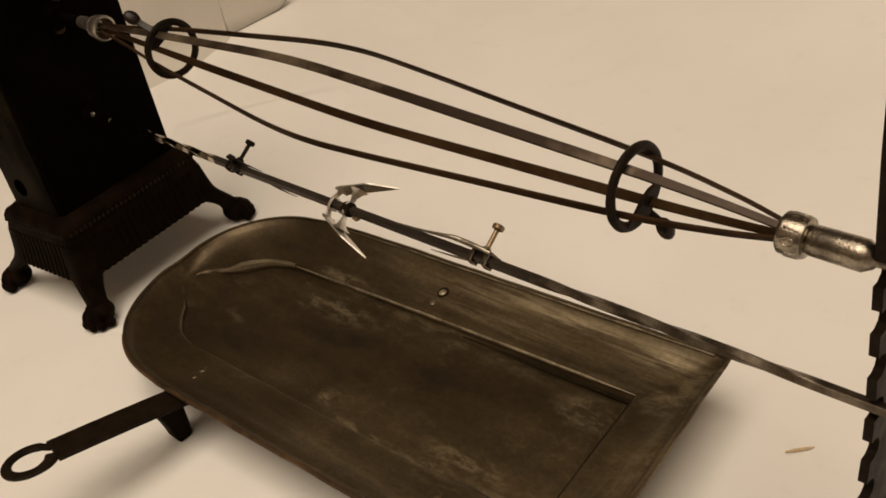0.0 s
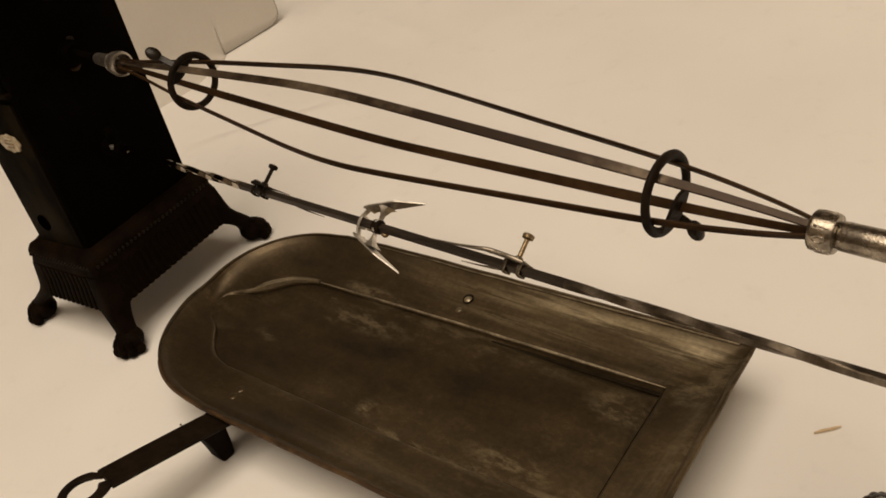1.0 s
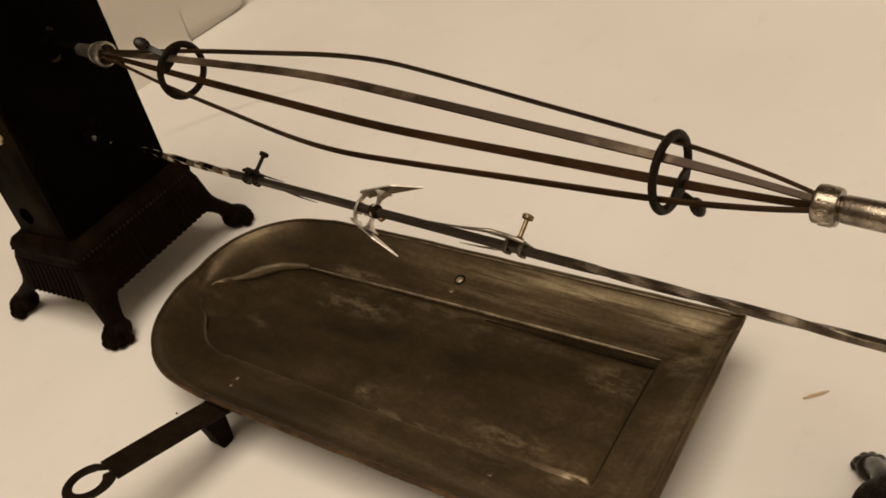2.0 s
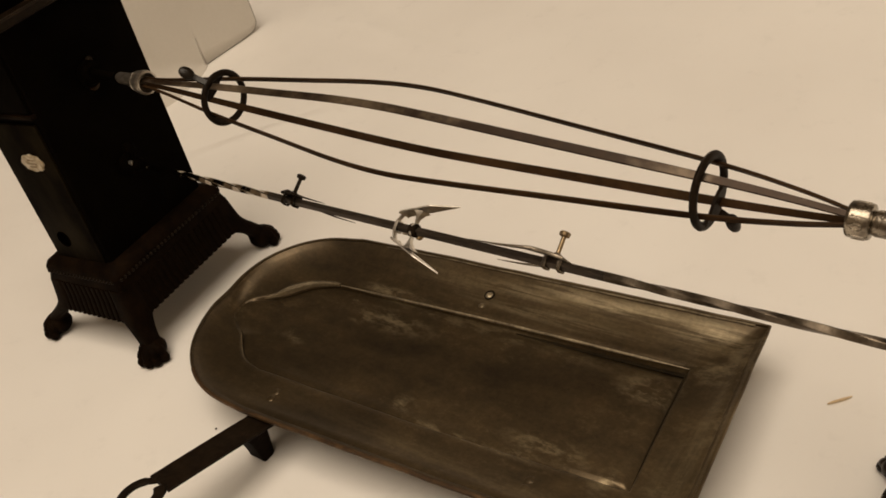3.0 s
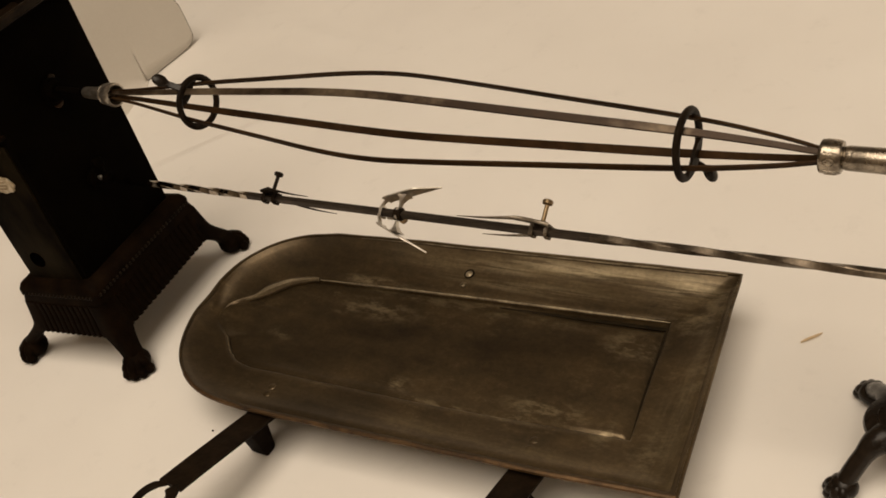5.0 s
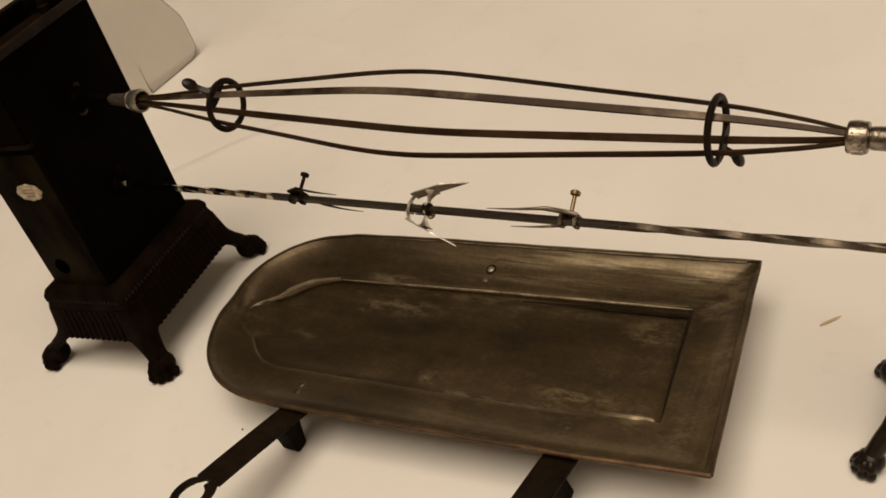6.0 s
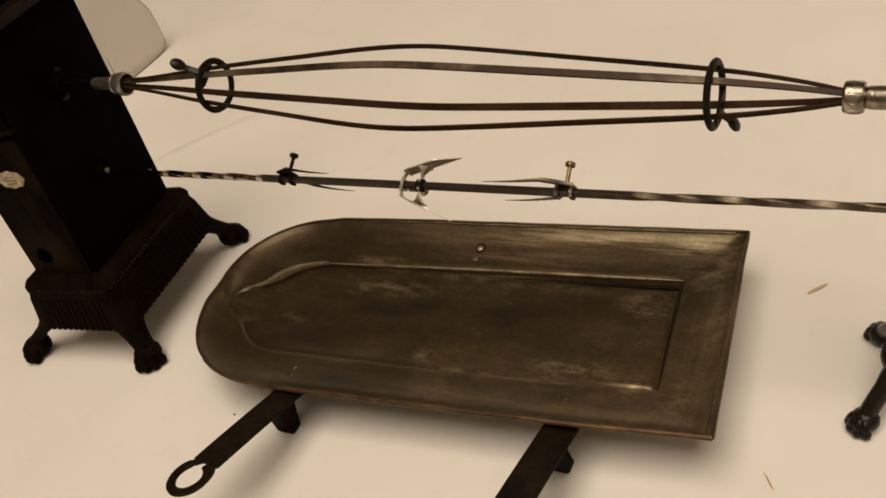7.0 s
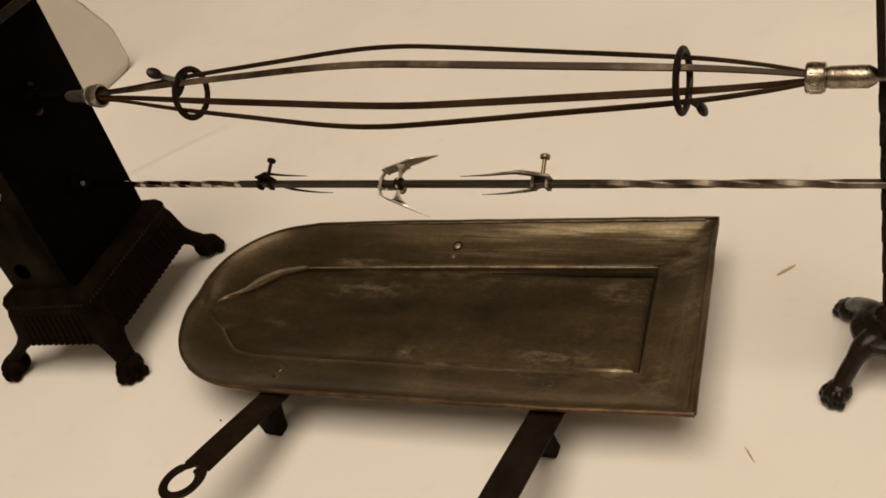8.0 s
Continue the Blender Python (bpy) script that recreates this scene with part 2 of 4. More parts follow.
def loft(bm, rings, closed=True, caps=(True, True)):
    """Joins rings of equally many points into a skin."""
    made = [[bm.verts.new(p) for p in ring] for ring in rings]
    n = len(made[0])
    for a, b in zip(made, made[1:]):
        for i in range(n if closed else n - 1):
            j = (i + 1) % n
            bm.faces.new((a[i], a[j], b[j], b[i]))
    if closed and caps[0]:
        bm.faces.new(made[0][::-1])
    if closed and caps[1]:
        bm.faces.new(made[-1])
    return made


def lathe_x(bm, profile, seg=28, caps=(True, True)):
    """Turns (x, radius) pairs round the x axis."""
    loft(bm, [[Vector((x, r * math.cos(a), r * math.sin(a))) for a in (2 * math.pi * i / seg for i in range(seg))] for x, r in profile], True, caps)


def lathe_z(bm, profile, seg=28, caps=(True, True), at=(0, 0, 0)):
    loft(bm, [[Vector((at[0] + r * math.cos(a), at[1] + r * math.sin(a), at[2] + z)) for a in (2 * math.pi * i / seg for i in range(seg))] for z, r in profile], True, caps)


def smooth_path(points, n):
    """A Catmull-Rom curve through tuples of any length, n steps a stretch."""
    pts = [np.array(p, float) for p in points]
    pts = [2 * pts[0] - pts[1]] + pts + [2 * pts[-1] - pts[-2]]
    out = []
    for a, b, c, d in zip(pts, pts[1:], pts[2:], pts[3:]):
        for k in range(n):
            u = k / n
            out.append(0.5 * (2 * b + (c - a) * u + (2 * a - 5 * b + 4 * c - d) * u * u + (3 * b - a - 3 * c + d) * u ** 3))
    out.append(pts[-2])
    return out


def sweep(bm, points, section, up=(0, 0, 1), scales=None, closed=False):
    """Draws a flat section (side, up) along a path of 3D points."""
    pts = [Vector(p) for p in points]
    rings = []
    n = len(pts)
    for i, p in enumerate(pts):
        a = pts[(i - 1) % n] if closed else pts[max(i - 1, 0)]
        b = pts[(i + 1) % n] if closed else pts[min(i + 1, n - 1)]
        d = (b - a).normalized()
        side = d.cross(Vector(up)).normalized()
        top = side.cross(d)
        s = scales[i] if scales else 1.0
        rings.append([p + (side * u + top * v) * s for u, v in section])
    if closed:
        rings.append(rings[0])
        made = loft(bm, rings, True, (False, False))
        bmesh.ops.remove_doubles(bm, verts=bm.verts, dist=1e-6)
    else:
        loft(bm, rings)


def disc_section(r, seg=10):
    return [(r * math.cos(2 * math.pi * i / seg), r * math.sin(2 * math.pi * i / seg)) for i in range(seg)]


def flat_section(w, h, c=0.18):
    """A flat bar's section with eased corners, w wide and h thick."""
    e = c * h
    a, b = w / 2, h / 2
    return [(-a + e, -b), (a - e, -b), (a, -b + e), (a, b - e), (a - e, b), (-a + e, b), (-a, b - e), (-a, -b + e)]


def block(bm, size, at=(0, 0, 0), bevel=0.0, m=None):
    r = bmesh.ops.create_cube(bm, size=1.0)
    bmesh.ops.scale(bm, vec=size, verts=r["verts"])
    if bevel:
        edges = list({e for v in r["verts"] for e in v.link_edges})
        out = bmesh.ops.bevel(bm, geom=edges, offset=bevel, segments=2, affect="EDGES", profile=0.6)
        verts = list({v for f in out["faces"] for v in f.verts} | {v for v in r["verts"] if v.is_valid})
    else:
        verts = r["verts"]
    if m is not None:
        bmesh.ops.transform(bm, matrix=m, verts=verts)
    bmesh.ops.translate(bm, vec=at, verts=verts)


def ball(bm, r, at, scale=(1, 1, 1), seg=12, turn=None):
    m = Matrix.Translation(at) @ (turn.to_4x4() if turn else Matrix()) @ Matrix.Diagonal((*scale, 1))
    bmesh.ops.create_uvsphere(bm, u_segments=seg, v_segments=max(6, seg * 2 // 3), radius=r, matrix=m)


def round_rect(hw, hd, z, r=0.004, n=4):
    out = []
    for cx, cy, a0 in ((hw - r, hd - r, 0), (-hw + r, hd - r, 90), (-hw + r, -hd + r, 180), (hw - r, -hd + r, 270)):
        for k in range(n + 1):
            a = radians(a0 + 90 * k / n)
            out.append(Vector((cx + r * math.cos(a), cy + r * math.sin(a), z)))
    return out


# ---- the room and the backdrop ----
def room():
    def wall(name, size, at, material, label, category):
        bm = bmesh.new()
        block(bm, size, (0, 0, 0))
        ob = part(name, bm, material, None, smooth=0)
        ob.location = at
        tagged(ob, label, category, kind="structure")
    wall("floor", (6.2, 6.2, 0.1), (0, 0, -0.06), BOARDS, "brown wooden boards under the white sheet", "floor")
    wall("ceiling", (6.2, 6.2, 0.1), (0, 0, 4.20), PLASTER, "plain warm white plaster ceiling", "ceiling")
    for name, size, at in (("wall_north", (6.2, 0.1, 4.16), (0, 3.05, 2.07)), ("wall_south", (6.2, 0.1, 4.16), (0, -3.05, 2.07)),
                           ("wall_east", (0.1, 6.0, 4.16), (3.05, 0, 2.07)), ("wall_west", (0.1, 6.0, 4.16), (-3.05, 0, 2.07))):
        wall(name, size, at, PANELLING, "plain beige painted wall", "wall")


def ceiling_light():
    e = thing("ceiling_light", (1.05, -1.25, 4.07), "wide flat ceiling light with a warm white diffuser", "lamp")
    bm = bmesh.new()
    for sx, sy, x, y in ((3.36, 0.04, 0, 1.49), (3.36, 0.04, 0, -1.49), (0.04, 2.94, 1.66, 0), (0.04, 2.94, -1.66, 0)):
        block(bm, (sx, sy, 0.07), (x, y, 0.04), 0.004)
    part("frame", bm, DULL, e)
    bm = bmesh.new()
    block(bm, (3.28, 2.94, 0.02), (0, 0, 0.055), 0.003)
    part("diffuser", bm, DIFFUSER, e)


def bump_line(x, y, ax, ay, bx, by, wide, high):
    """Height of a soft fold that runs from a to b and fades at its ends."""
    dx, dy = bx - ax, by - ay
    length = math.hypot(dx, dy)
    u = ((x - ax) * dx + (y - ay) * dy) / (length * length)
    off = ((x - ax) * dy - (y - ay) * dx) / length
    if u < -0.2 or u > 1.2:
        return 0.0
    fade = max(0.0, math.sin(math.pi * min(1, max(0, (u + 0.15) / 1.3))))
    return high * fade * math.exp(-(off / wide) ** 2)


def crease(x, y, ax, ay, bx, by, wide, high):
    """Height of a low crease: it rises slowly on one side and falls off on the other."""
    dx, dy = bx - ax, by - ay
    length = math.hypot(dx, dy)
    u = ((x - ax) * dx + (y - ay) * dy) / (length * length)
    off = ((x - ax) * dy - (y - ay) * dx) / length
    fade = max(0.0, math.sin(math.pi * min(1, max(0, (u + 0.15) / 1.3)))) ** 0.6
    if off < 0:
        return high * fade * math.exp(off / 0.09)
    k = min(1.0, off / wide)
    return high * fade * (1 - k * k * (3 - 2 * k))


def backdrop_sheet():
    """One wide sheet that lies under the things and sweeps up behind them."""
    bm = bmesh.new()
    xs = np.concatenate([np.linspace(-2.6, -0.65, 24), np.linspace(-0.62, -0.37, 20), np.linspace(-0.365, -0.175, 110), np.linspace(-0.165, 0.9, 90), np.linspace(0.95, 2.6, 20)])
    flat = list(np.linspace(-1.6, -0.4, 14)) + list(np.linspace(-0.37, 0.19, 46)) + list(np.linspace(0.20, 0.37, 100)) + list(np.linspace(0.38, 0.62, 22)) + list(np.linspace(0.66, 0.95, 10))
    lean = math.atan(0.28)
    curve = [(0.95 + 0.45 * (math.sin(a) - math.sin(lean)), 0.0560 + 0.45 * (math.cos(lean) - math.cos(a))) for a in np.linspace(lean + 0.08, 1.45, 14)]
    rise = [(curve[-1][0] + 0.02 * k, curve[-1][1] + 0.14 * k) for k in range(1, 3)]
    prof = [(y, 0.35 * max(0.0, y - 0.55) ** 2) for y in flat] + curve + rise
    grid = []
    for y, z in prof:
        row = []
        for x in xs:
            dz = 0.0008 * noise.noise(Vector((x * 5, y * 5, 0))) if y < 0.95 else 0.0
            if y < 0.95:
                dz += crease(x, y, -0.190, 0.366, -0.318, 0.218, 0.042, 0.0102)
                dz += bump_line(x, y, -0.53, 0.672, -0.15, 0.562, 0.022, 0.010) + bump_line(x, y, -0.13, 0.418, 0.10, 0.376, 0.005, -0.002)
                if -0.3 < x < 0.72 and -0.28 < y < 0.2:
                    dz *= 0.15
                dz = min(dz, 0.012)
            far = max(0.0, min(1.0, (y - 0.45) / 0.5))
            dz += far * 0.012 * (1 + noise.noise(Vector((x * 2.2 + y * 1.5, y * 2.0, 3.0 + z * 2))))
            row.append(bm.verts.new((x, y - 0.6 * dz * (z > 0), z + dz - 0.0006)))
        grid.append(row)
    for a, b in zip(grid, grid[1:]):
        for i in range(len(xs) - 1):
            bm.faces.new((a[i], a[i + 1], b[i + 1], b[i]))
    ob = part("backdrop", bm, SHEET, None, smooth=60)
    tagged(ob, "white backdrop sheet spread flat with a faint fold", "backdrop", kind="structure")


def white_panel():
    """Curled end of a white plastic sheet: it sweeps up from the floor and stands on its rounded corner."""
    e = thing("plastic_sheet", (-0.575, 0, 0), "curled white plastic sheet with a rounded corner standing behind the case", "plastic sheet")
    bm = bmesh.new()
    low = [(0.46, 0.0015), (0.54, 0.0025), (0.568, 0.0042), (0.579, 0.0080), (0.5855, 0.0140), (0.588, 0.0200)]
    top = [(-0.10, 0.40), (0.25, 0.36), (0.40, 0.290), (0.50, 0.210), (0.552, 0.146), (0.568, 0.116), (0.581, 0.092), (0.5865, 0.078), (0.588, 0.066)]
    cols = []
    for y in list(np.linspace(0.24, 0.44, 14)) + list(np.linspace(0.445, 0.457, 4)) + list(np.linspace(0.459, 0.560, 12)) + list(np.linspace(0.565, 0.588, 12)):
        lo = -0.0025 + 0.0035 * max(0.0, min(1.0, (y - 0.40) / 0.06)) if y < 0.46 else float(np.interp(y, [p[0] for p in low], [p[1] for p in low]))
        hi = float(np.interp(y, [p[0] for p in top], [p[1] for p in top]))
        r = 0.003 + 0.057 * min(1.0, (0.458 - y) / 0.10) ** 0.8 if y < 0.458 else 0.0
        col = []
        for k in range(15):
            a = math.pi / 2 * k / 14
            z = lo + r * (1 - math.cos(a))
            col.append((r * (1 - math.sin(a)), y, z))
        for k in range(1, 11):
            z0 = lo + r
            col.append((0.0, y, z0 + (max(hi, z0 + 0.002) - z0) * k / 10))
        cols.append((y, [bm.verts.new(p) for p in col]))
    # below, the swept part is cut free from the upright part
    for (ya, a), (yb, b) in zip(cols, cols[1:]):
        for k in range(16 if ya < 0.458 < yb else 0, 24):
            bm.faces.new((a[k], a[k + 1], b[k + 1], b[k]))
    bmesh.ops.remove_doubles(bm, verts=bm.verts, dist=1e-5)
    sheet = part("curled_sheet", bm, CARD, e, smooth=60)
    sol = sheet.modifiers.new("thickness", "SOLIDIFY")
    sol.thickness, sol.offset = 0.002, 0.0
    bm = bmesh.new()
    rim = smooth_path(low + [(0.5883, 0.042)] + top[::-1][:-2], 4)
    sweep(bm, [(0.0, y, z) for y, z in rim], disc_section(0.0011, 8), (1, 0, 0))
    part("edge_strip", bm, CARDEDGE, e, "thin grey edge")


room()
ceiling_light()
backdrop_sheet()
white_panel()


# ---- paws, shared by the case and the stand ----
def paw(bm, at, r, heading):
    """A lion's paw resting on the floor: a heel and four toes."""
    ball(bm, r * 0.92, (at[0], at[1], r * 0.80), (1, 1, 0.87), 14)
    for k in (-1.5, -0.5, 0.5, 1.5):
        a = heading + k * 0.58
        way = Vector((math.cos(a), math.sin(a), 0))
        turn = Matrix.Rotation(a, 3, "Z") @ Matrix.Rotation(radians(40), 3, "Y")
        ball(bm, r * 0.40, Vector((*at, 0)) + way * r * 0.64 + Vector((0, 0, r * 0.92)), (1.5, 0.95, 0.95), 12, turn)
        ball(bm, r * 0.37, Vector((*at, 0)) + way * r * 0.92 + Vector((0, 0, r * 0.40)), (1.0, 1.0, 1.08), 10)


# ---- clockwork case ----
def clockwork_case():
    e = thing("clockwork_spit_case", (-0.095, -0.008, 0), "tall black iron clockwork spit case on lion-paw feet", "spit jack", turn=7.0)
    hw, hd, low, high = 0.042, 0.067, 0.098, 0.354
    # casing, open at the top
    bm = bmesh.new()
    loft(bm, [round_rect(hw, hd, low, 0.0025), round_rect(hw, hd, high, 0.0025), round_rect(hw - 0.003, hd - 0.003, high + 0.001, 0.002),
              round_rect(hw - 0.004, hd - 0.004, high - 0.002, 0.002), round_rect(hw - 0.004, hd - 0.004, high - 0.016, 0.002)], True, (True, True))
    casing = part("casing", bm, JAPAN, e)
    # rolled lip round the top
    bm = bmesh.new()
    sweep(bm, round_rect(hw + 0.0025, hd + 0.002, high - 0.001, 0.004, 5), flat_section(0.006, 0.009), (0, 0, 1), closed=True)
    part("top_lip", bm, FORGED, e, "worn brown rolled lip")
    # works seen in the open top
    bm = bmesh.new()
    block(bm, (0.03, 0.1, 0.006), (0, 0, high - 0.011), 0.001)
    part("top_plate", bm, IRON, e)
    bm = bmesh.new()
    lathe_z(bm, [(0, 0.006), (0.006, 0.006), (0.008, 0.004), (0.012, 0.004), (0.014, 0.0025)], 16, at=(0.002, 0.050, high - 0.008))
    part("winding_stud", bm, IRON, e, "small dark steel winding stud")
    # front plate, in two heights with a ledge between
    bm = bmesh.new()
    block(bm, (0.074, 0.003, 0.158), (0, -hd - 0.001, low + 0.086), 0.001)
    part("front_panel", bm, FRONT, e, "dark grained enamel front")
    bm = bmesh.new()
    block(bm, (0.078, 0.004, 0.074), (0, -hd - 0.0015, high - 0.042), 0.0012)
    part("upper_front_panel", bm, JAPAN, e)
    bm = bmesh.new()
    block(bm, (0.086, 0.006, 0.004), (0, -hd - 0.002, high - 0.082), 0.001)
    part("ledge", bm, IRON, e)
    # key hole with a collar, shallow: the hole's darkness is put into its colour
    bm = bmesh.new()
    loft(bm, [[Vector((-0.012 + r * math.cos(a), y, 0.130 + r * math.sin(a))) for a in (2 * math.pi * i / 20 for i in range(20))]
              for y, r in ((-hd - 0.002, 0.0092), (-hd - 0.0032, 0.0090), (-hd - 0.0032, 0.0080), (-hd - 0.0027, 0.0080))])
    part("key_hole", bm, DARKHOLE, e, "black key hole")
    # maker's plate, cream, scalloped
    bm = bmesh.new()
    ring = []
    for i in range(36):
        a = 2 * math.pi * i / 36
        k = 1 + 0.05 * math.cos(8 * a) + 0.07 * math.cos(2 * a)
        ring.append((0.0150 * k * math.cos(a), 0.0098 * k * math.sin(a)))
    loft(bm, [[Vector((0.006 + x * s, -hd + y, 0.2225 + z * s)) for x, z in ring] for y, s in ((-0.002, 1.0), (-0.0036, 1.0), (-0.0042, 0.93))])
    plate = part("maker_plate", bm, ENAMEL, e, "cream oval maker's plate with worn lettering")
    for k in range(3):
        bm = bmesh.new()
        block(bm, (0.014 - 0.004 * abs(k - 1), 0.0004, 0.0014), (0.006, -hd - 0.0043, 0.2260 - 0.0036 * k))
        part("lettering", bm, BRASS, plate, smooth=0)
    # moulded base
    bm = bmesh.new()
    prof = [(0.046, 0.071, 0.106), (0.049, 0.074, 0.1035), (0.0535, 0.078, 0.1015), (0.0562, 0.0807, 0.0965), (0.0566, 0.0811, 0.0935), (0.0558, 0.0803, 0.0910),
            (0.0558, 0.0803, 0.0885), (0.0570, 0.0815, 0.085), (0.0572, 0.0817, 0.078), (0.0585, 0.083, 0.066), (0.0608, 0.0853, 0.055), (0.0622, 0.0867, 0.0475), (0.0610, 0.0855, 0.0445)]
    loft(bm, [round_rect(a, b, z, 0.006) for a, b, z in prof], True, (True, True))
    base = part("base", bm, IRON, e)
    # bead row along the moulding
    bm = bmesh.new()
    for axis, half, edge in ((0, 0.052, 0.0810), (1, 0.077, 0.0565)):
        n = int(half * 2 / 0.0052)
        for i in range(n):
            u = -half + (i + 0.5) * 2 * half / n
            for s in (-1, 1):
                ball(bm, 0.0019, ((u, s * edge, 0.0925) if axis == 0 else (s * edge, u, 0.0925)), (1, 1, 1), 6)
    tagged(part("beading", bm, FORGED, base), kind="stuff")
    # flutes of the frieze, each a raised tongue
    bm = bmesh.new()
    sweep(bm, [(0, -0.0012, 0.081), (0, 0.0002, 0.066), (0, 0.0024, 0.055), (0, 0.0040, 0.0450)], [(-0.0030, -0.001), (0.0030, -0.001), (0.0022, 0.0010), (0, 0.0015), (-0.0022, 0.0010)], (0, 1, 0.2))
    flute_mesh = finish("flute", bm, IRON, 40)
    for side, half, edge in ((0, 0.046, 0.0836), (90, 0.070, 0.0591), (180, 0.046, 0.0836), (270, 0.070, 0.0591)):
        n = int(round(half * 2 / 0.0078))
        for i in range(n):
            u = -half + (i + 0.5) * 2 * half / n
            f = new("flute", flute_mesh)
            f.parent = base
            f.matrix_basis = pose(0, 0, 0, 0, 0, side) @ pose(u, edge - 0.0005, 0)
    # legs with paws
    for sx, sy, px, py in ((1, -1, 0.0630, 0.0845), (-1, -1, 0.0945, 0.0805), (1, 1, 0.0560, 0.1030), (-1, 1, 0.081, 0.101)):
        bm = bmesh.new()
        ankle = (px - 0.001, py - 0.001)
        rings = []
        # height, half width, and how far the middle has gone from the corner of the base to the ankle
        for z, h, u in smooth_path([(0.082, 0.0120, 0.0), (0.066, 0.0128, 0.0), (0.054, 0.0136, 0.02), (0.046, 0.0130, 0.14), (0.039, 0.0112, 0.36), (0.031, 0.0098, 0.64), (0.023, 0.0090, 0.88), (0.014, 0.0090, 1.0)], 3):
            corner = 0.0582 + 0.005 * max(0.0, 0.082 - max(z, 0.048)) / 0.034 - min(h, 0.0136)
            mx = corner + (ankle[0] - corner) * u
            my = corner + 0.0245 + (ankle[1] - corner - 0.0245) * u
            rings.append([Vector((sx * mx + p.x, sy * my + p.y, z)) for p in round_rect(h, h, z, h * 0.55, 3)])
        loft(bm, rings)
        paw(bm, (sx * px, sy * (py + 0.001)), 0.0158, math.atan2(sy * 0.9, sx * 0.6))
        part("paw_foot", bm, IRON, e)
    # bearing of the upper shaft with two pale screws
    bm = bmesh.new()
    lathe_x(bm, [(hw, 0.013), (hw + 0.003, 0.013), (hw + 0.004, 0.0105), (hw + 0.010, 0.0085), (hw + 0.010, 0.004)], 24)
    bmesh.ops.translate(bm, vec=(0, 0.0, 0.277), verts=bm.verts)
    part("upper_bearing", bm, JAPAN, e)
    for dy, dz, r in ((0.004, -0.016, 0.0055), (0.014, 0.006, 0.0035)):
        bm = bmesh.new()
        lathe_x(bm, [(hw, r), (hw + 0.002, r), (hw + 0.003, r * 0.7), (hw + 0.0031, 0.0001)], 16)
        bmesh.ops.translate(bm, vec=(0, -0.002 + dy * 0.6, 0.282 + dz), verts=bm.verts)
        part("screw", bm, STRIP if r > 0.004 else FORGED, e, "worn dark screw head")
    # lower socket with thumb screw
    bm = bmesh.new()
    lathe_x(bm, [(hw, 0.011), (hw + 0.004, 0.011), (hw + 0.006, 0.0075), (hw + 0.018, 0.0062), (hw + 0.020, 0.0052), (hw + 0.020, 0.003)], 20)
    bmesh.ops.translate(bm, vec=(0, -0.002, 0.1805), verts=bm.verts)
    socket = part("lower_socket", bm, JAPAN, e)
    bm = bmesh.new()
    lathe_z(bm, [(0, 0.003), (0.010, 0.003), (0.011, 0.0055), (0.018, 0.0055), (0.020, 0.004)], 14, at=(hw + 0.013, -0.002, 0.184))
    part("thumb_screw", bm, JAPAN, socket)
    bm = bmesh.new()
    block(bm, (0.0042, 0.0026, 0.0046), (hw + 0.013, -0.0070, 0.185), 0.0006)
    part("pin", bm, BRIGHT, socket, "small bright steel pin")

    # the sheet-metal case leans a little towards the spits above its cast base
    for ob in e.children_recursive:
        if ob.name.split(".")[0] in ("casing", "top_lip", "top_plate", "winding_stud", "front_panel", "upper_front_panel", "ledge", "key_hole", "maker_plate", "lettering",
                                     "upper_bearing", "screw", "lower_socket", "thumb_screw", "pin"):
            for v in ob.data.vertices:
                v.co.x += 0.078 * (v.co.z - 0.10)


clockwork_case()


# ---- cradle spit: four sprung strips between two ferrules ----
AX0, AX1 = Vector((0.05, 0, 0.2752)), Vector((0.632, 0, 0.2518))
SLOPE = math.degrees(math.atan2(AX0.z - AX1.z, AX1.x - AX0.x))


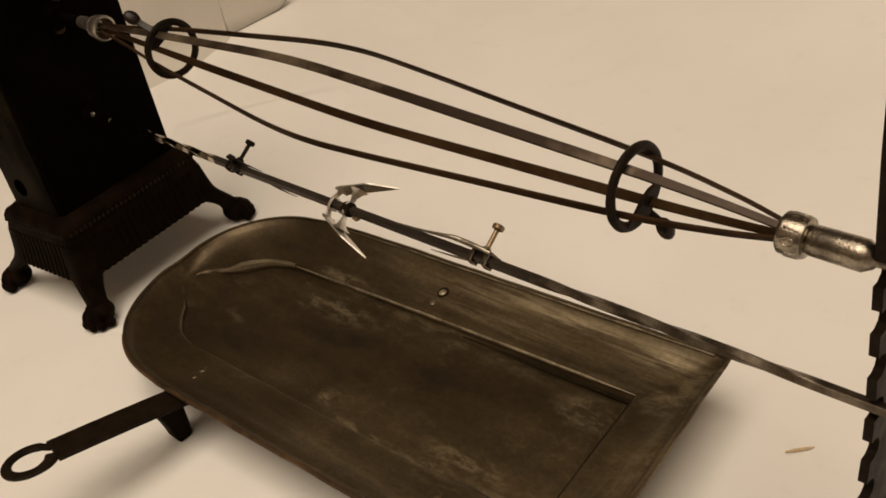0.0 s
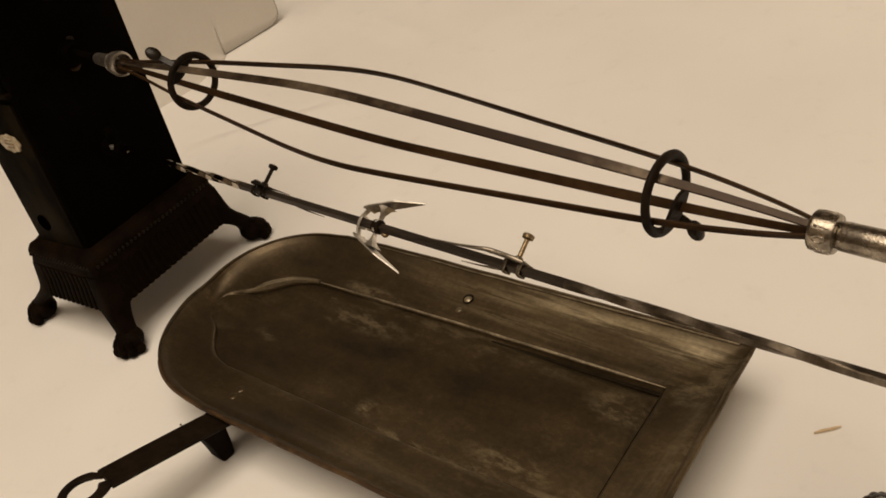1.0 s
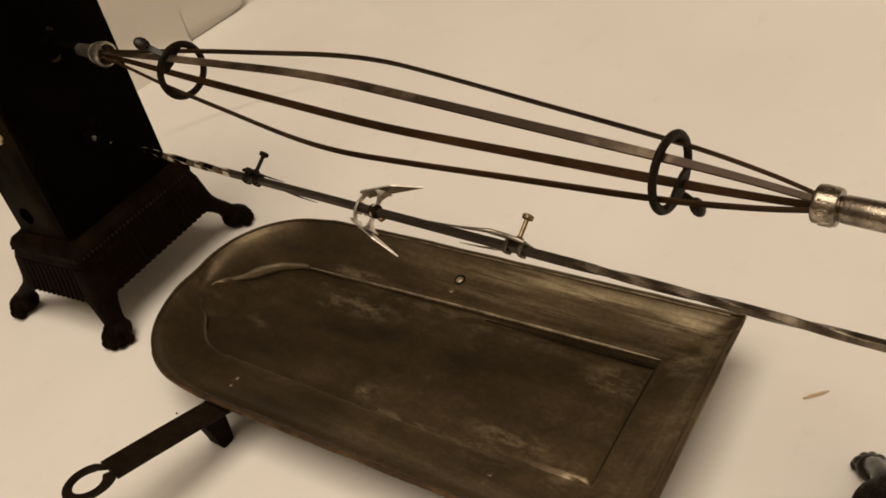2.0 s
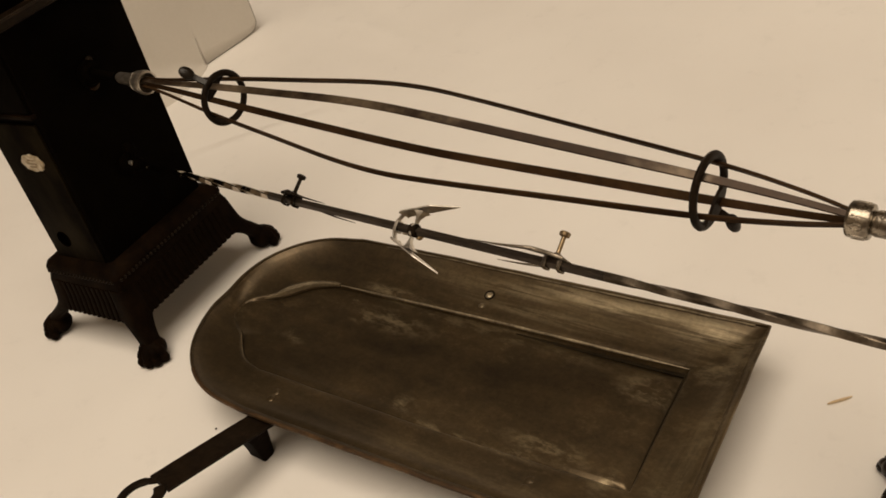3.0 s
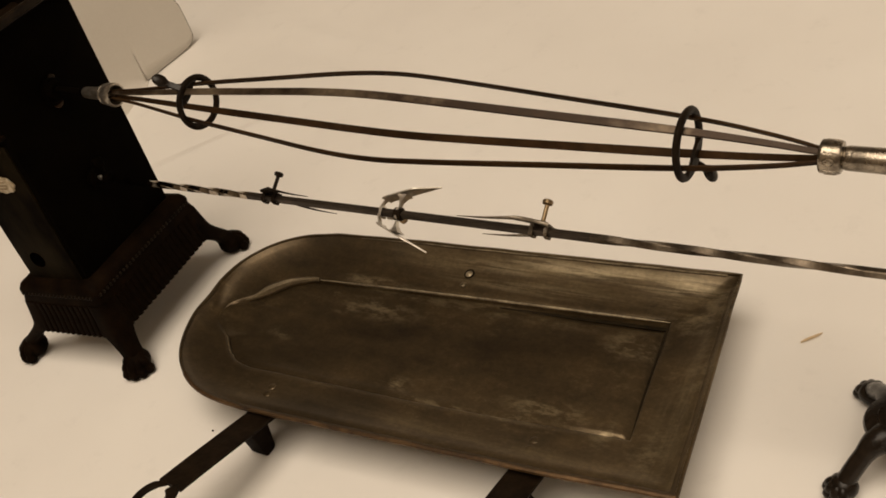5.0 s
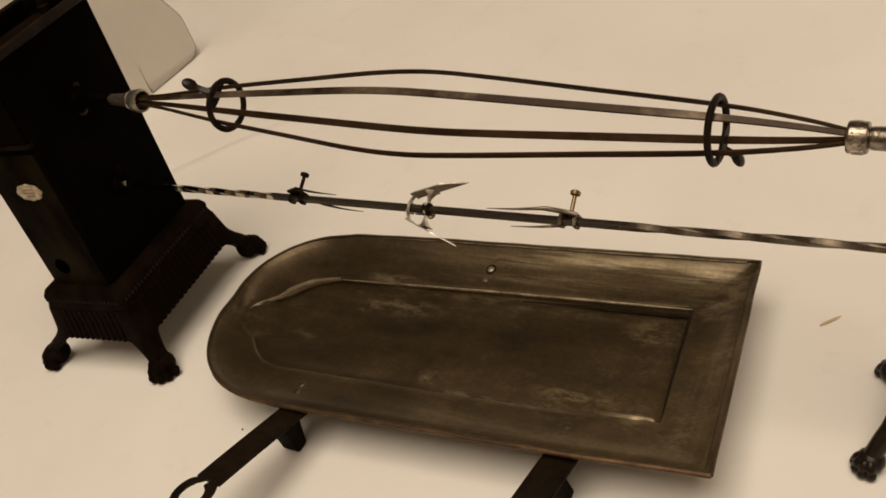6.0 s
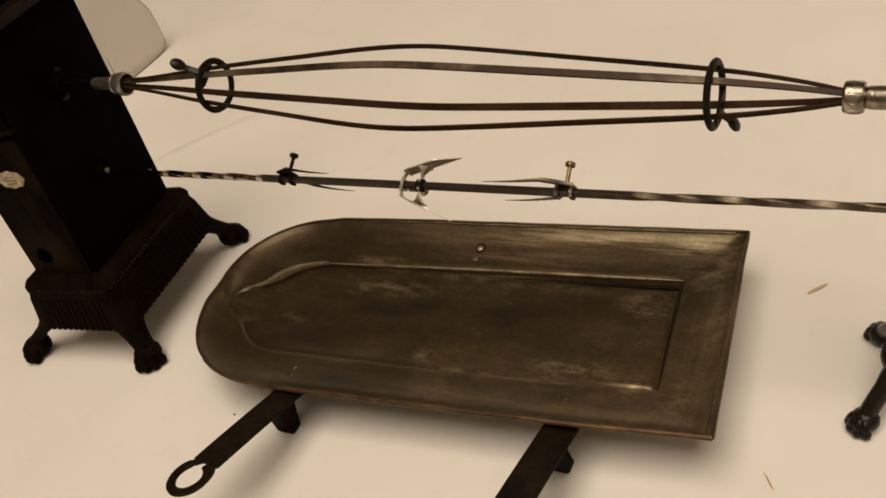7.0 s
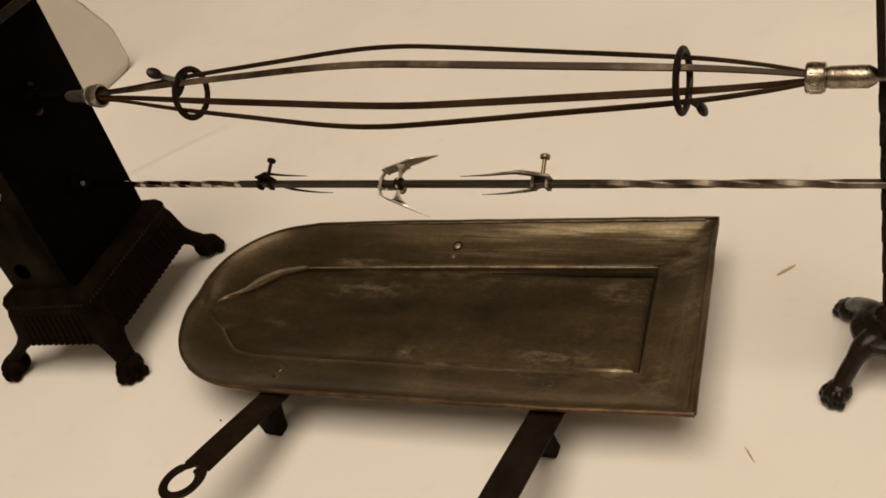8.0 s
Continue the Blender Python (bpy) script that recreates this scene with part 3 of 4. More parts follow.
def cradle_spit():
    e = new("cradle_spit")
    e.empty_display_size = 0.02
    e.matrix_basis = pose(*AX0, 0, SLOPE, 0)
    tagged(e, "dark steel cradle spit of four sprung strips with two clamping rings", "roasting spit")
    length = (AX1 - AX0).length
    prof = smooth_path([(-0.004, 0.0035), (0.03, 0.0065), (0.103, 0.0165), (0.18, 0.0250), (0.245, 0.0318), (0.29, 0.0336), (0.335, 0.0312), (0.42, 0.0240),
                        (0.508, 0.0164), (0.555, 0.0098), (length + 0.004, 0.0032)], 7)
    for angle in (118, 203, 305, 35):
        a = radians(angle)
        out = Vector((0, math.cos(a), math.sin(a)))
        bm = bmesh.new()
        pts = [Vector((x, 0, 0)) + out * r for x, r in prof]
        wid = [0.62 + 0.38 * min(1, max(0, min(p.x / 0.12, (length - p.x) / 0.10))) for p in pts]
        rings = []
        side = Vector((1, 0, 0)).cross(out)
        for p, w in zip(pts, wid):
            rings.append([p + side * u * w + out * v for u, v in flat_section(0.0058, 0.0016, 0.3)])
        loft(bm, rings)
        part("strip", bm, WORNSTRIP if angle == 118 else STRIP, e, "strip worn to bare steel in places" if angle == 118 else "")

    def ring(x, tab, ahead, reach):
        bm = bmesh.new()
        pts = [(x, 0.0198 * math.cos(b), 0.0198 * math.sin(b)) for b in (2 * math.pi * i / 40 for i in range(40))]
        sweep(bm, pts, [(u * 1.25, v) for u, v in disc_section(0.0022, 10)], (1, 0, 0), closed=True)
        r = part("clamping_ring", bm, FORGED, e)
        # spring tongue and thumb piece
        c = radians(tab)
        o, s = Vector((0, math.cos(c), math.sin(c))), Vector((0, -math.sin(c), math.cos(c)))
        bm = bmesh.new()
        flat = [(0.0198 * math.cos(b), 0.0198 * math.sin(b)) for b in (radians(k) for k in range(-58, 59, 8))]
        flat += [(0.0125, 0.0130), (0.0092, 0.0060), (0.0088, 0.0), (0.0105, -0.0080)]
        loft(bm, [[Vector((x + ahead * dx, 0, 0)) + o * u + s * v for u, v in flat] for dx in (0.0004, 0.0024)])
        part("spring_tongue", bm, FORGED, r)
        bm = bmesh.new()
        path = smooth_path([(0.0, 0.0215), (reach * 0.32, 0.0240), (reach * 0.6, 0.0268), (reach * 0.82, 0.0298)], 4)
        sweep(bm, [Vector((x + ahead * u, 0, 0)) + o * v for u, v in path], flat_section(0.0020, 0.0050, 0.1), tuple(s))
        way = Vector((ahead * reach * 47, 0, 0)) + o * 0.66
        turn = Matrix((way.normalized(), s, way.normalized().cross(s))).transposed()
        ball(bm, 0.0058, Vector((x + ahead * reach, 0, 0)) + o * 0.0325, (1.15, 0.85, 0.34), 14, turn)
        part("thumb_piece", bm, GLOSSIRON, r)

    ring(0.1025, 118, -1, 0.0128)
    ring(0.5085, -66, 1, 0.0070)
    # left ferrule: a hollow barrel
    bm = bmesh.new()
    lathe_x(bm, [(-0.042, 0.0036), (-0.039, 0.0050), (-0.018, 0.0060), (-0.0155, 0.0064), (-0.0150, 0.0080), (-0.012, 0.0092), (-0.011, 0.0088), (-0.007, 0.0100), (-0.002, 0.0106), (0.0005, 0.0102), (0.001, 0.0086), (-0.002, 0.0082), (-0.016, 0.0066)], 28)
    part("ferrule", bm, FERRULE, e, "dark polished steel ferrule with a flared mouth")
    bm = bmesh.new()
    lathe_x(bm, [(-0.100, 0.0036), (-0.0455, 0.0036), (-0.043, 0.0048)], 18)
    part("shaft", bm, JAPAN, e)
    # right ferrule with a raised collar and a plain handle
    bm = bmesh.new()
    lathe_x(bm, [(length - 0.0006, 0.0040), (length - 0.0003, 0.0086), (length + 0.0004, 0.0093), (length + 0.0014, 0.0094), (length + 0.0096, 0.0094), (length + 0.0108, 0.0089), (length + 0.0114, 0.0074)], 32)
    collar = part("collar", bm, STEEL, e, "scuffed bright steel collar with stamped marks")
    for i in range(10):
        bm = bmesh.new()
        m = pose(length + 0.0056, 0, 0, 36 * i + 5, 0, 0)
        if i % 2:
            block(bm, (0.0068, 0.0012, 0.0007), (0, 0, 0), 0.0003, None)
        else:
            sweep(bm, [(0.0030 * math.cos(b), 0.0018 * math.sin(b), 0) for b in (2 * math.pi * k / 14 for k in range(14))], disc_section(0.0005, 6), (0, 0, 1), closed=True)
        for v in bm.verts:
            v.co = m @ (v.co + Vector((0, 0, 0.0093)))
        part("stamped_mark", bm, STEEL, collar)
    bm = bmesh.new()
    lathe_x(bm, [(length + 0.0117, 0.0062), (length + 0.0135, 0.0068), (length + 0.031, 0.0070), (length + 0.0345, 0.0070), (length + 0.0385, 0.0046), (length + 0.0395, 0.0032), (length + 0.058, 0.0030), (length + 0.0595, 0.0018)], 32)
    part("handle", bm, STEEL, e, "plain bright steel handle with a rounded end")


cradle_spit()


# ---- square spit with three forks ----
ROD_Z, ROD_SLOPE = 0.1785, 0.0098


def square_spit():
    e = new("square_spit")
    e.empty_display_size = 0.02
    e.matrix_basis = pose(-0.03, 0, ROD_Z, 0, math.degrees(ROD_SLOPE), 0)
    tagged(e, "long square steel spit with twisted ends", "roasting spit")
    turn = radians(10)
    step = 0.002
    pieces = (("twisted_end", 0.0, 0.186, TWIST, True), ("shank", 0.186, 0.510, RODIRON, False), ("twisted_end", 0.510, 0.682, ROUGHROD, True), ("tip", 0.682, 0.722, ROUGHROD, False))
    for name, x0, x1, material, twisted in pieces:
        bm = bmesh.new()
        rings = []
        count = int(round((x1 - x0) / step))
        for i in range(count + 1):
            x = x0 + (x1 - x0) * i / count
            if twisted and i:
                turn += radians(90) * step / (0.038 if x0 < 0.3 else 0.058)
            h = 0.0026
            if twisted:
                h -= 0.0001 if x0 > 0.3 and x > 0.53 else 0.0
            if name == "tip":
                h = 0.0025 if x < 0.712 else 0.0025 - 0.0018 * (x - 0.712) / 0.01
            rings.append([Vector((x, u * math.cos(turn) - v * math.sin(turn), u * math.sin(turn) + v * math.cos(turn))) for u, v in flat_section(2 * h, 2 * h, 0.12)])
        loft(bm, rings)
        part(name, bm, material, e, "worn twisted square end" if twisted else "", smooth=35)


def bolt(bm, at, o, length, r):
    """A thumb bolt whose shank leaves at along o."""
    q = Vector((0, 0, 1)).rotation_difference(o).to_matrix().to_4x4()
    start = len(bm.verts)
    lathe_z(bm, [(0, r), (length - 0.004, r), (length - 0.0035, r * 1.3), (length - 0.003, r * 2.3), (length - 0.0008, r * 2.5), (length, r * 2.1)], 16)
    bm.verts.ensure_lookup_table()
    m = Matrix.Translation(at) @ q
    for v in bm.verts[start:]:
        v.co = m @ v.co


def fork(name, x, label, metal, tine_way, bolt_angle, tines, bolt_metal, blade=False):
    """A sliding fork: a bent strip round the bar, two tines, and a bolt that holds it."""
    z = ROD_Z - ROD_SLOPE * (x + 0.03)
    e = thing(name, (x, 0, z), label, "spit fork", "forks on the square spit")
    c = radians(bolt_angle)
    o, s = Vector((0, math.cos(c), math.sin(c))), Vector((0, -math.sin(c), math.cos(c)))
    w = tine_way
    # clip: two folded straps round the bar
    if blade:
        # two cross strips that carry the blades, and a boss on the bar
        m = Matrix((Vector((1, 0, 0)), s, o)).transposed().to_4x4()
        bm = bmesh.new()
        bow = [(-0.0085 - 0.0042 * math.cos(math.pi / 2 * k / 8), 0.0104 * k / 8) for k in range(-8, 9)]
        sweep(bm, [Vector((w * u, 0, 0)) + s * v for u, v in bow], flat_section(0.0012, 0.0042, 0.06), tuple(o))
        part("bowed_strap", bm, metal, e)
        bm = bmesh.new()
        for sign in (-1, 1):
            # a web that flares into the blade
            rise = [(0.0050, 0.0006, 0.0016), (0.0090, 0.0010, 0.0020), (0.0128, 0.0024, 0.0032), (0.0150, 0.0052, 0.0052)]
            loft(bm, [[Vector((0.0060 * w + (a + 0.0012 * (wide > 0.002)) * w, sign * v, d)) for a, d in ((-wide, -deep), (wide, -deep), (wide, deep), (-wide, deep))] for v, wide, deep in rise])
        bm.transform(m)
        part("cross_strip", bm, metal, e)
        bm = bmesh.new()
        lathe_x(bm, [(0.0025, 0.0036), (0.0035, 0.0052), (0.0085, 0.0052), (0.0095, 0.0042)], 20)
        part("boss", bm, FORGED, e, "dark iron boss")
    for at in (-0.0095, 0.0060) if blade else (-0.0058, 0.0058):
        bm = bmesh.new()
        pts = []
        for k in range(16):
            b = 2 * math.pi * k / 16
            p, q = math.cos(b), math.sin(b)
            f = 0.0041 / max(abs(p), abs(q)) ** 0.7
            pts.append(Vector((at, 0, 0)) + s * p * f + o * q * f)
        sweep(bm, pts, flat_section(0.0015, 0.0022 if blade else 0.0032), (1, 0, 0), closed=True)
        part("clip_strap", bm, metal, e)
    bm = bmesh.new()
    block(bm, (0.015, 0.0080, 0.0016), (0, 0, 0), 0.0005)
    m = Matrix((Vector((1, 0, 0)), s, o)).transposed().to_4x4()
    for v in bm.verts:
        v.co = m @ (v.co + Vector((0, 0, 0.0046)))
    part("clip_plate", bm, metal, e)
    for sign, path in zip((1, -1), tines):
        bm = bmesh.new()
        pts = [Vector((w * u, 0, 0)) + s * sign * v + o * h for u, v, h in smooth_path(path, 5)]
        n = len(pts)
        if blade:
            rings = []
            for i, p in enumerate(pts):
                k = i / (n - 1)
                half = 0.0066 if k < 0.70 else 0.0066 * (1 - (k - 0.70) / 0.30) + 0.0003
                shift = o * (0.0 if k < 0.70 else (0.0066 - half))
                rings.append([p + shift + o * a + s * b for a, b in ((-half, -0.0005), (half, -0.0005), (half, 0.0005), (-half, 0.0005))])
            loft(bm, rings)
        else:
            scales = [1.0 if i < n * 0.35 else max(0.08, 1.0 - 0.92 * (i - n * 0.35) / (n * 0.65)) for i in range(n)]
            sweep(bm, pts, [(a, b) for a, b in flat_section(0.0060, 0.0026, 0.35)], tuple(o), scales)
        part("tine", bm, metal, e)
    bm = bmesh.new()
    bolt(bm, o * 0.0050, o, 0.0185 if not blade else 0.012, 0.0016)
    b = part("bolt", bm, bolt_metal, e, "slim thumb bolt with a flat head")
    bm = bmesh.new()
    lathe_z(bm, [(0, 0.0030), (0.0014, 0.0030), (0.0022, 0.0024)], 14)
    bm.transform(Matrix.Translation(o * 0.0056) @ Vector((0, 0, 1)).rotation_difference(o).to_matrix().to_4x4())
    part("nut", bm, metal, b)


square_spit()
TINE = [(-0.007, 0.0045, 0.004), (0.002, 0.0095, 0.004), (0.012, 0.0165, 0.003), (0.017, 0.0185, 0.002), (0.036, 0.0195, 0.0), (0.058, 0.0200, -0.001)]
fork("spit_fork", 0.183, "dark iron two-pronged fork clamped to the square spit", FORGED, 1, 32, (TINE, TINE), FORGED)
fork("spit_fork", 0.441, "scuffed steel two-pronged fork clamped to the square spit", STEEL, -1, 32, (TINE, TINE), BRASS)
BLADE = [(-0.0085, 0.0098, 0), (-0.0070, 0.0112, 0), (0.0, 0.0136, 0), (0.011, 0.0174, 0), (0.023, 0.0216, 0), (0.035, 0.0258, 0)]
fork("spit_fork", 0.312, "bright nickel-plated fork with two wide blades", BRIGHT, 1, -54, (BLADE, BLADE), BRASS, True)


# ---- dripping pan ----
def resample(points, n):
    p = np.array(points, float)
    d = np.concatenate([[0], np.cumsum(np.linalg.norm(np.diff(p, axis=0), axis=1))])
    u = np.linspace(0, d[-1], n)
    return np.stack([np.interp(u, d, p[:, 0]), np.interp(u, d, p[:, 1])], 1)


def dripping_pan():
    ox, oy = 0.30, -0.01
    e = thing("dripping_pan", (ox, oy, 0), "tarnished metal dripping pan with a rounded pouring end on iron legs", "dripping pan")
    # matching stretches of the outer edge and of the inner step, going round
    outer = [[(0.536, 0.1125), (0.558, -0.1025)],
             [(0.558, -0.1025), (0.46, -0.1115), (0.33, -0.119), (0.185, -0.1275)],
             smooth_path([(0.185, -0.1275), (0.138, -0.1245), (0.096, -0.108), (0.064, -0.078), (0.0465, -0.042), (0.0415, -0.014)], 8),
             smooth_path([(0.0415, -0.014), (0.040, 0.010), (0.045, 0.040), (0.062, 0.066), (0.090, 0.086), (0.130, 0.0965)], 8),
             [(0.130, 0.0965), (0.22, 0.102), (0.40, 0.108), (0.536, 0.1125)]]
    inner = [[(0.4935, 0.0645), (0.5060, -0.0570)],
             [(0.5060, -0.0570), (0.35, -0.068), (0.145, -0.0760)],
             smooth_path([(0.145, -0.0760), (0.120, -0.0715), (0.102, -0.0600), (0.088, -0.0470), (0.072, -0.0380), (0.060, -0.0290), (0.0565, -0.0200)], 8),
             smooth_path([(0.0565, -0.0200), (0.058, -0.0100), (0.066, -0.0020), (0.078, 0.0060), (0.092, 0.0230), (0.108, 0.0370), (0.130, 0.0455)], 8),
             [(0.130, 0.0455), (0.299, 0.0555), (0.4935, 0.0645)]]
    counts = (26, 50, 30, 30, 50)
    go = np.concatenate([resample(p, n + 1)[:-1] for p, n in zip(outer, counts)]) - (ox, oy)
    gi = np.concatenate([resample(p, n + 1)[:-1] for p, n in zip(inner, counts)]) - (ox, oy)
    # small dents and waves along the hand-worked edges
    for line, high in ((go, 0.0007), (gi, 0.0005)):
        for p in line:
            p += (high * noise.noise(Vector((p[0] * 30, p[1] * 30, 5.0))), high * noise.noise(Vector((p[0] * 30, p[1] * 30, 9.0))))
    spout = np.array([math.exp(-(((p[0] + ox - 0.043) / 0.02) ** 2 + ((p[1] + oy + 0.012) / 0.018) ** 2)) for p in go])

    total = len(go)
    groove = [1.0 if 4 <= k <= 70 else max(0.04, 1.0 - 0.96 * min(1.0, (4 - k) / 4 if k < 4 else min((k - 70) / 14, 1.0))) for k in range(total)]

    def ring(u, z, dip=0.0):
        xy = go * (1 - u) + gi * u
        plain = 0.0515 - 0.034 * u + 0.026 * u * u if u < 0.5 else z
        return [Vector((x, y, z * g + plain * (1 - g) - dip * s)) for (x, y), s, g in zip(xy, spout, groove)]

    spout = spout * 0.4
    rings = [ring(0.0, 0.0515, 0.004), ring(0.025, 0.0514, 0.0045), ring(0.06, 0.0502, 0.005), ring(0.105, 0.0488, 0.005), ring(0.125, 0.0468, 0.005), ring(0.14, 0.0464, 0.006), ring(0.165, 0.0468, 0.006), ring(0.3, 0.0435, 0.007),
             ring(0.5, 0.0410, 0.0065), ring(0.7, 0.0390, 0.005), ring(0.88, 0.0378, 0.0035), ring(0.97, 0.0376, 0.003), ring(1.0, 0.0368, 0.003)]
    middle = (gi.max(0) + gi.min(0)) / 2
    half = (gi.max(0) - gi.min(0)) / 2
    slack = np.ones(total)
    for k in range(108, 140):
        slack[k] = 1.0 + 0.9 * math.sin(math.pi * (k - 108) / 32)
    # the sunken floor has a pressed groove along its straight end
    deep = [1.0 if k <= 27 else max(0.0, 1.0 - (k - 26) / 9) if k < 150 else max(0.0, (k - 160) / 26) for k in range(total)]

    # at the pouring end the floor runs up to the rim without a step
    lift = [math.sin(math.pi * (k - 95) / 22) ** 0.7 if 95 < k < 117 else 0.32 * max(0.0, min(1.0, (k - 26) / 22, (96 - k) / 10)) if 26 < k < 96 else 0.0 for k in range(total)]

    def shrunk(inset):
        return middle + (gi - middle) * (1 - (inset * slack)[:, None] / half)

    for inset, z in ((0.0007, 0.0345), (0.0014, 0.0305), (0.0028, 0.0270), (0.0060, 0.0272), (0.0088, 0.0306)):
        rings.append([Vector((x, y, (z * g + max(z, 0.0312) * (1 - g)) * (1 - f) + 0.0364 * f)) for (x, y), g, f in zip(shrunk(inset), deep, lift)])
    for s, up in ((0.96, 0.0036), (0.90, 0.0020), (0.80, 0.0006), (0.45, 0.0), (0.15, 0.0)):
        rings.append([Vector((x, y, 0.0312 + up * f)) for (x, y), f in zip(middle + (shrunk(0.0088) - middle) * s, lift)])
    bm = bmesh.new()
    loft(bm, rings, True, (False, True))
    for v in bm.verts:
        v.co.z += 0.0007 * noise.noise(Vector((v.co.x * 18, v.co.y * 22, 1.7)))
    body = part("body", bm, PAN, e, smooth=50)
    sol = body.modifiers.new("thickness", "SOLIDIFY")
    sol.thickness, sol.offset = 0.0014, -1.0
    bm = bmesh.new()
    edge = ring(0.0, 0.0508, 0.004)
    sweep(bm, edge[26:90], disc_section(0.0020, 8), (0, 0, 1))
    part("rolled_rim", bm, COPPER, e, "worn coppery rolled rim")
    bm = bmesh.new()
    sweep(bm, edge[89:137], disc_section(0.0015, 8), (0, 0, 1))
    part("rolled_rim", bm, PAN, e, "dark tarnished rolled rim")
    bm = bmesh.new()
    sweep(bm, edge[136:] + edge[:27], disc_section(0.0015, 8), (0, 0, 1))
    part("rolled_rim", bm, PAN, e, "dark tarnished rolled rim")
    # thin pale tube: the far rim's highlight put into its colour
    bm = bmesh.new()
    inside = [p + Vector((0, 0, 0.0016)) for p in ring(0.048, 0.0500)]
    sweep(bm, inside[140:186], disc_section(0.0010, 6), (0, 0, 1), [0.3 + 0.7 * abs(noise.noise(Vector((k * 0.37, 2.0, 0)))) + 0.5 * k / 46 for k in range(46)])
    part("rim_highlight", bm, RIDGE, e, "pale painted highlight inside the rim")
    # tubes along the step: pale ones paint its highlight, the dark one its shade
    crest = [Vector((x, y, 0.0358 - 0.002 * sp)) for (x, y), sp in zip(shrunk(0.0005), spout)]
    for lo, hi, fat, metal in ((114, 138, 0.0022, DIMRIDGE), (136, 186, 0.0013, RIDGE), (80, 99, 0.0008, DIMRIDGE), (0, 27, 0.0010, SHADELINE)):
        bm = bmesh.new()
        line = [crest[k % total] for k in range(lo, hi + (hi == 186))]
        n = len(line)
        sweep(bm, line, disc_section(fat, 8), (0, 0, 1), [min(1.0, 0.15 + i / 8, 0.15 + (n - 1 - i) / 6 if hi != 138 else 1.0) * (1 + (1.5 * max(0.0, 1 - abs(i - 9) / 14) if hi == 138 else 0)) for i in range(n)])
        part("pressed_ridge", bm, metal, e, "edge of the sunken floor darkened with painted shade" if metal == SHADELINE else "pale ridge round the sunken floor with a painted highlight")
    # dark strip that stands in for the shade at the foot of the step
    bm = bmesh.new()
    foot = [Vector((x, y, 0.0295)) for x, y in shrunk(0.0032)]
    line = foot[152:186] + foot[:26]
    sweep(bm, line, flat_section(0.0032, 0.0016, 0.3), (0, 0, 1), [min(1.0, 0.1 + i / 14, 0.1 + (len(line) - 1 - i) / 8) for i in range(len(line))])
    part("shade_line", bm, SHADELINE, e, "dark strip of painted shade along the step")
    # rivets in pairs, the far ones paler, the farthest with shade painted round it
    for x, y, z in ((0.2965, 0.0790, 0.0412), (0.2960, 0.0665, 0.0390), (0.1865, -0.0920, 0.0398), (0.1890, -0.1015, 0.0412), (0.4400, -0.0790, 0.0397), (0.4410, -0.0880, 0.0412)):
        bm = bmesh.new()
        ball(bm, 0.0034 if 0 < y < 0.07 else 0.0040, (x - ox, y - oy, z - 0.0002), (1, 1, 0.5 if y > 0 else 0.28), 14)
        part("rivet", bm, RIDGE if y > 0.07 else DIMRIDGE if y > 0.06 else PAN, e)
        if y > 0.07:
            bm = bmesh.new()
            sweep(bm, [(x - ox + 0.0042 * math.cos(b), y - oy + 0.0042 * math.sin(b), z + 0.0004 + 0.0009 * math.sin(b)) for b in (2 * math.pi * k / 20 for k in range(20))], flat_section(0.0017, 0.0010, 0.2), (0, 0, 1), closed=True)
            part("rivet_ring", bm, SHADELINE, e, "dark ring of painted shade round the rivet")

    def handle(dx, dy, swing):
        bm = bmesh.new()
        path = smooth_path([(0.205, -0.082, 0.0335), (0.205, -0.100, 0.0375), (0.2037, -0.120, 0.0428), (0.2007, -0.150, 0.0495), (0.1966, -0.190, 0.0578), (0.1940, -0.2180, 0.0635)], 5)
        pts = [Vector((x + dx - ox + swing * (-0.14 - y), y + dy - oy, z)) for x, y, z in path]
        sweep(bm, pts, flat_section(0.0270, 0.0034, 0.25))
        h = part("handle", bm, FORGED, e, "flat forged iron handle")
        # open ring at the end, its tip curled back
        bm = bmesh.new()
        cx, cy, cz = 0.1915 + dx - ox + swing * 0.09, -0.2340 + dy - oy, 0.0660
        ringpts = []
        for k in range(31):
            a = radians(60 - 318 * k / 30)
            ringpts.append(Vector((cx + 0.0145 * math.cos(a), cy + 0.0160 * math.sin(a), cz - 0.16 * 0.0135 * math.sin(a))))
        tip = ringpts[-1]
        ringpts += [tip + Vector((-0.002, 0.0035, 0.0)), tip + Vector((-0.0055, 0.0035, 0.0005))]
        n = len(ringpts)
        sweep(bm, ringpts, flat_section(0.0075, 0.0032, 0.3), (0, 0, 1), [1.5 - 0.5 * min(1, i / 6) if i < n - 5 else 0.8 for i in range(n)])
        part("hanging_ring", bm, FORGED, h)
        # bent foot below the handle
        bm = bmesh.new()
        rings = []
        for z, cx, cy, wx, wy in ((0.0455, 0.1985, -0.1360, 0.0100, 0.0110), (0.034, 0.1950, -0.1335, 0.0108, 0.0096), (0.018, 0.1905, -0.1310, 0.0102, 0.0080), (0.008, 0.1885, -0.1300, 0.0098, 0.0070), (0.003, 0.1880, -0.1300, 0.0096, 0.0066), (0.0, 0.1880, -0.1300, 0.0080, 0.0052)):
            k = 1 - z / 0.0455
            rings.append([Vector((cx + dx - ox + p.x + 0.08 * swing * k, cy + dy - oy + p.y + 0.14 * swing * k, z)) for p in round_rect(wx, wy, z, 0.002, 3)])
        loft(bm, rings)
        part("foot", bm, IRON, h)

    handle(0.0, 0.0, 0.0)
    handle(0.246, 0.004, 0.09)
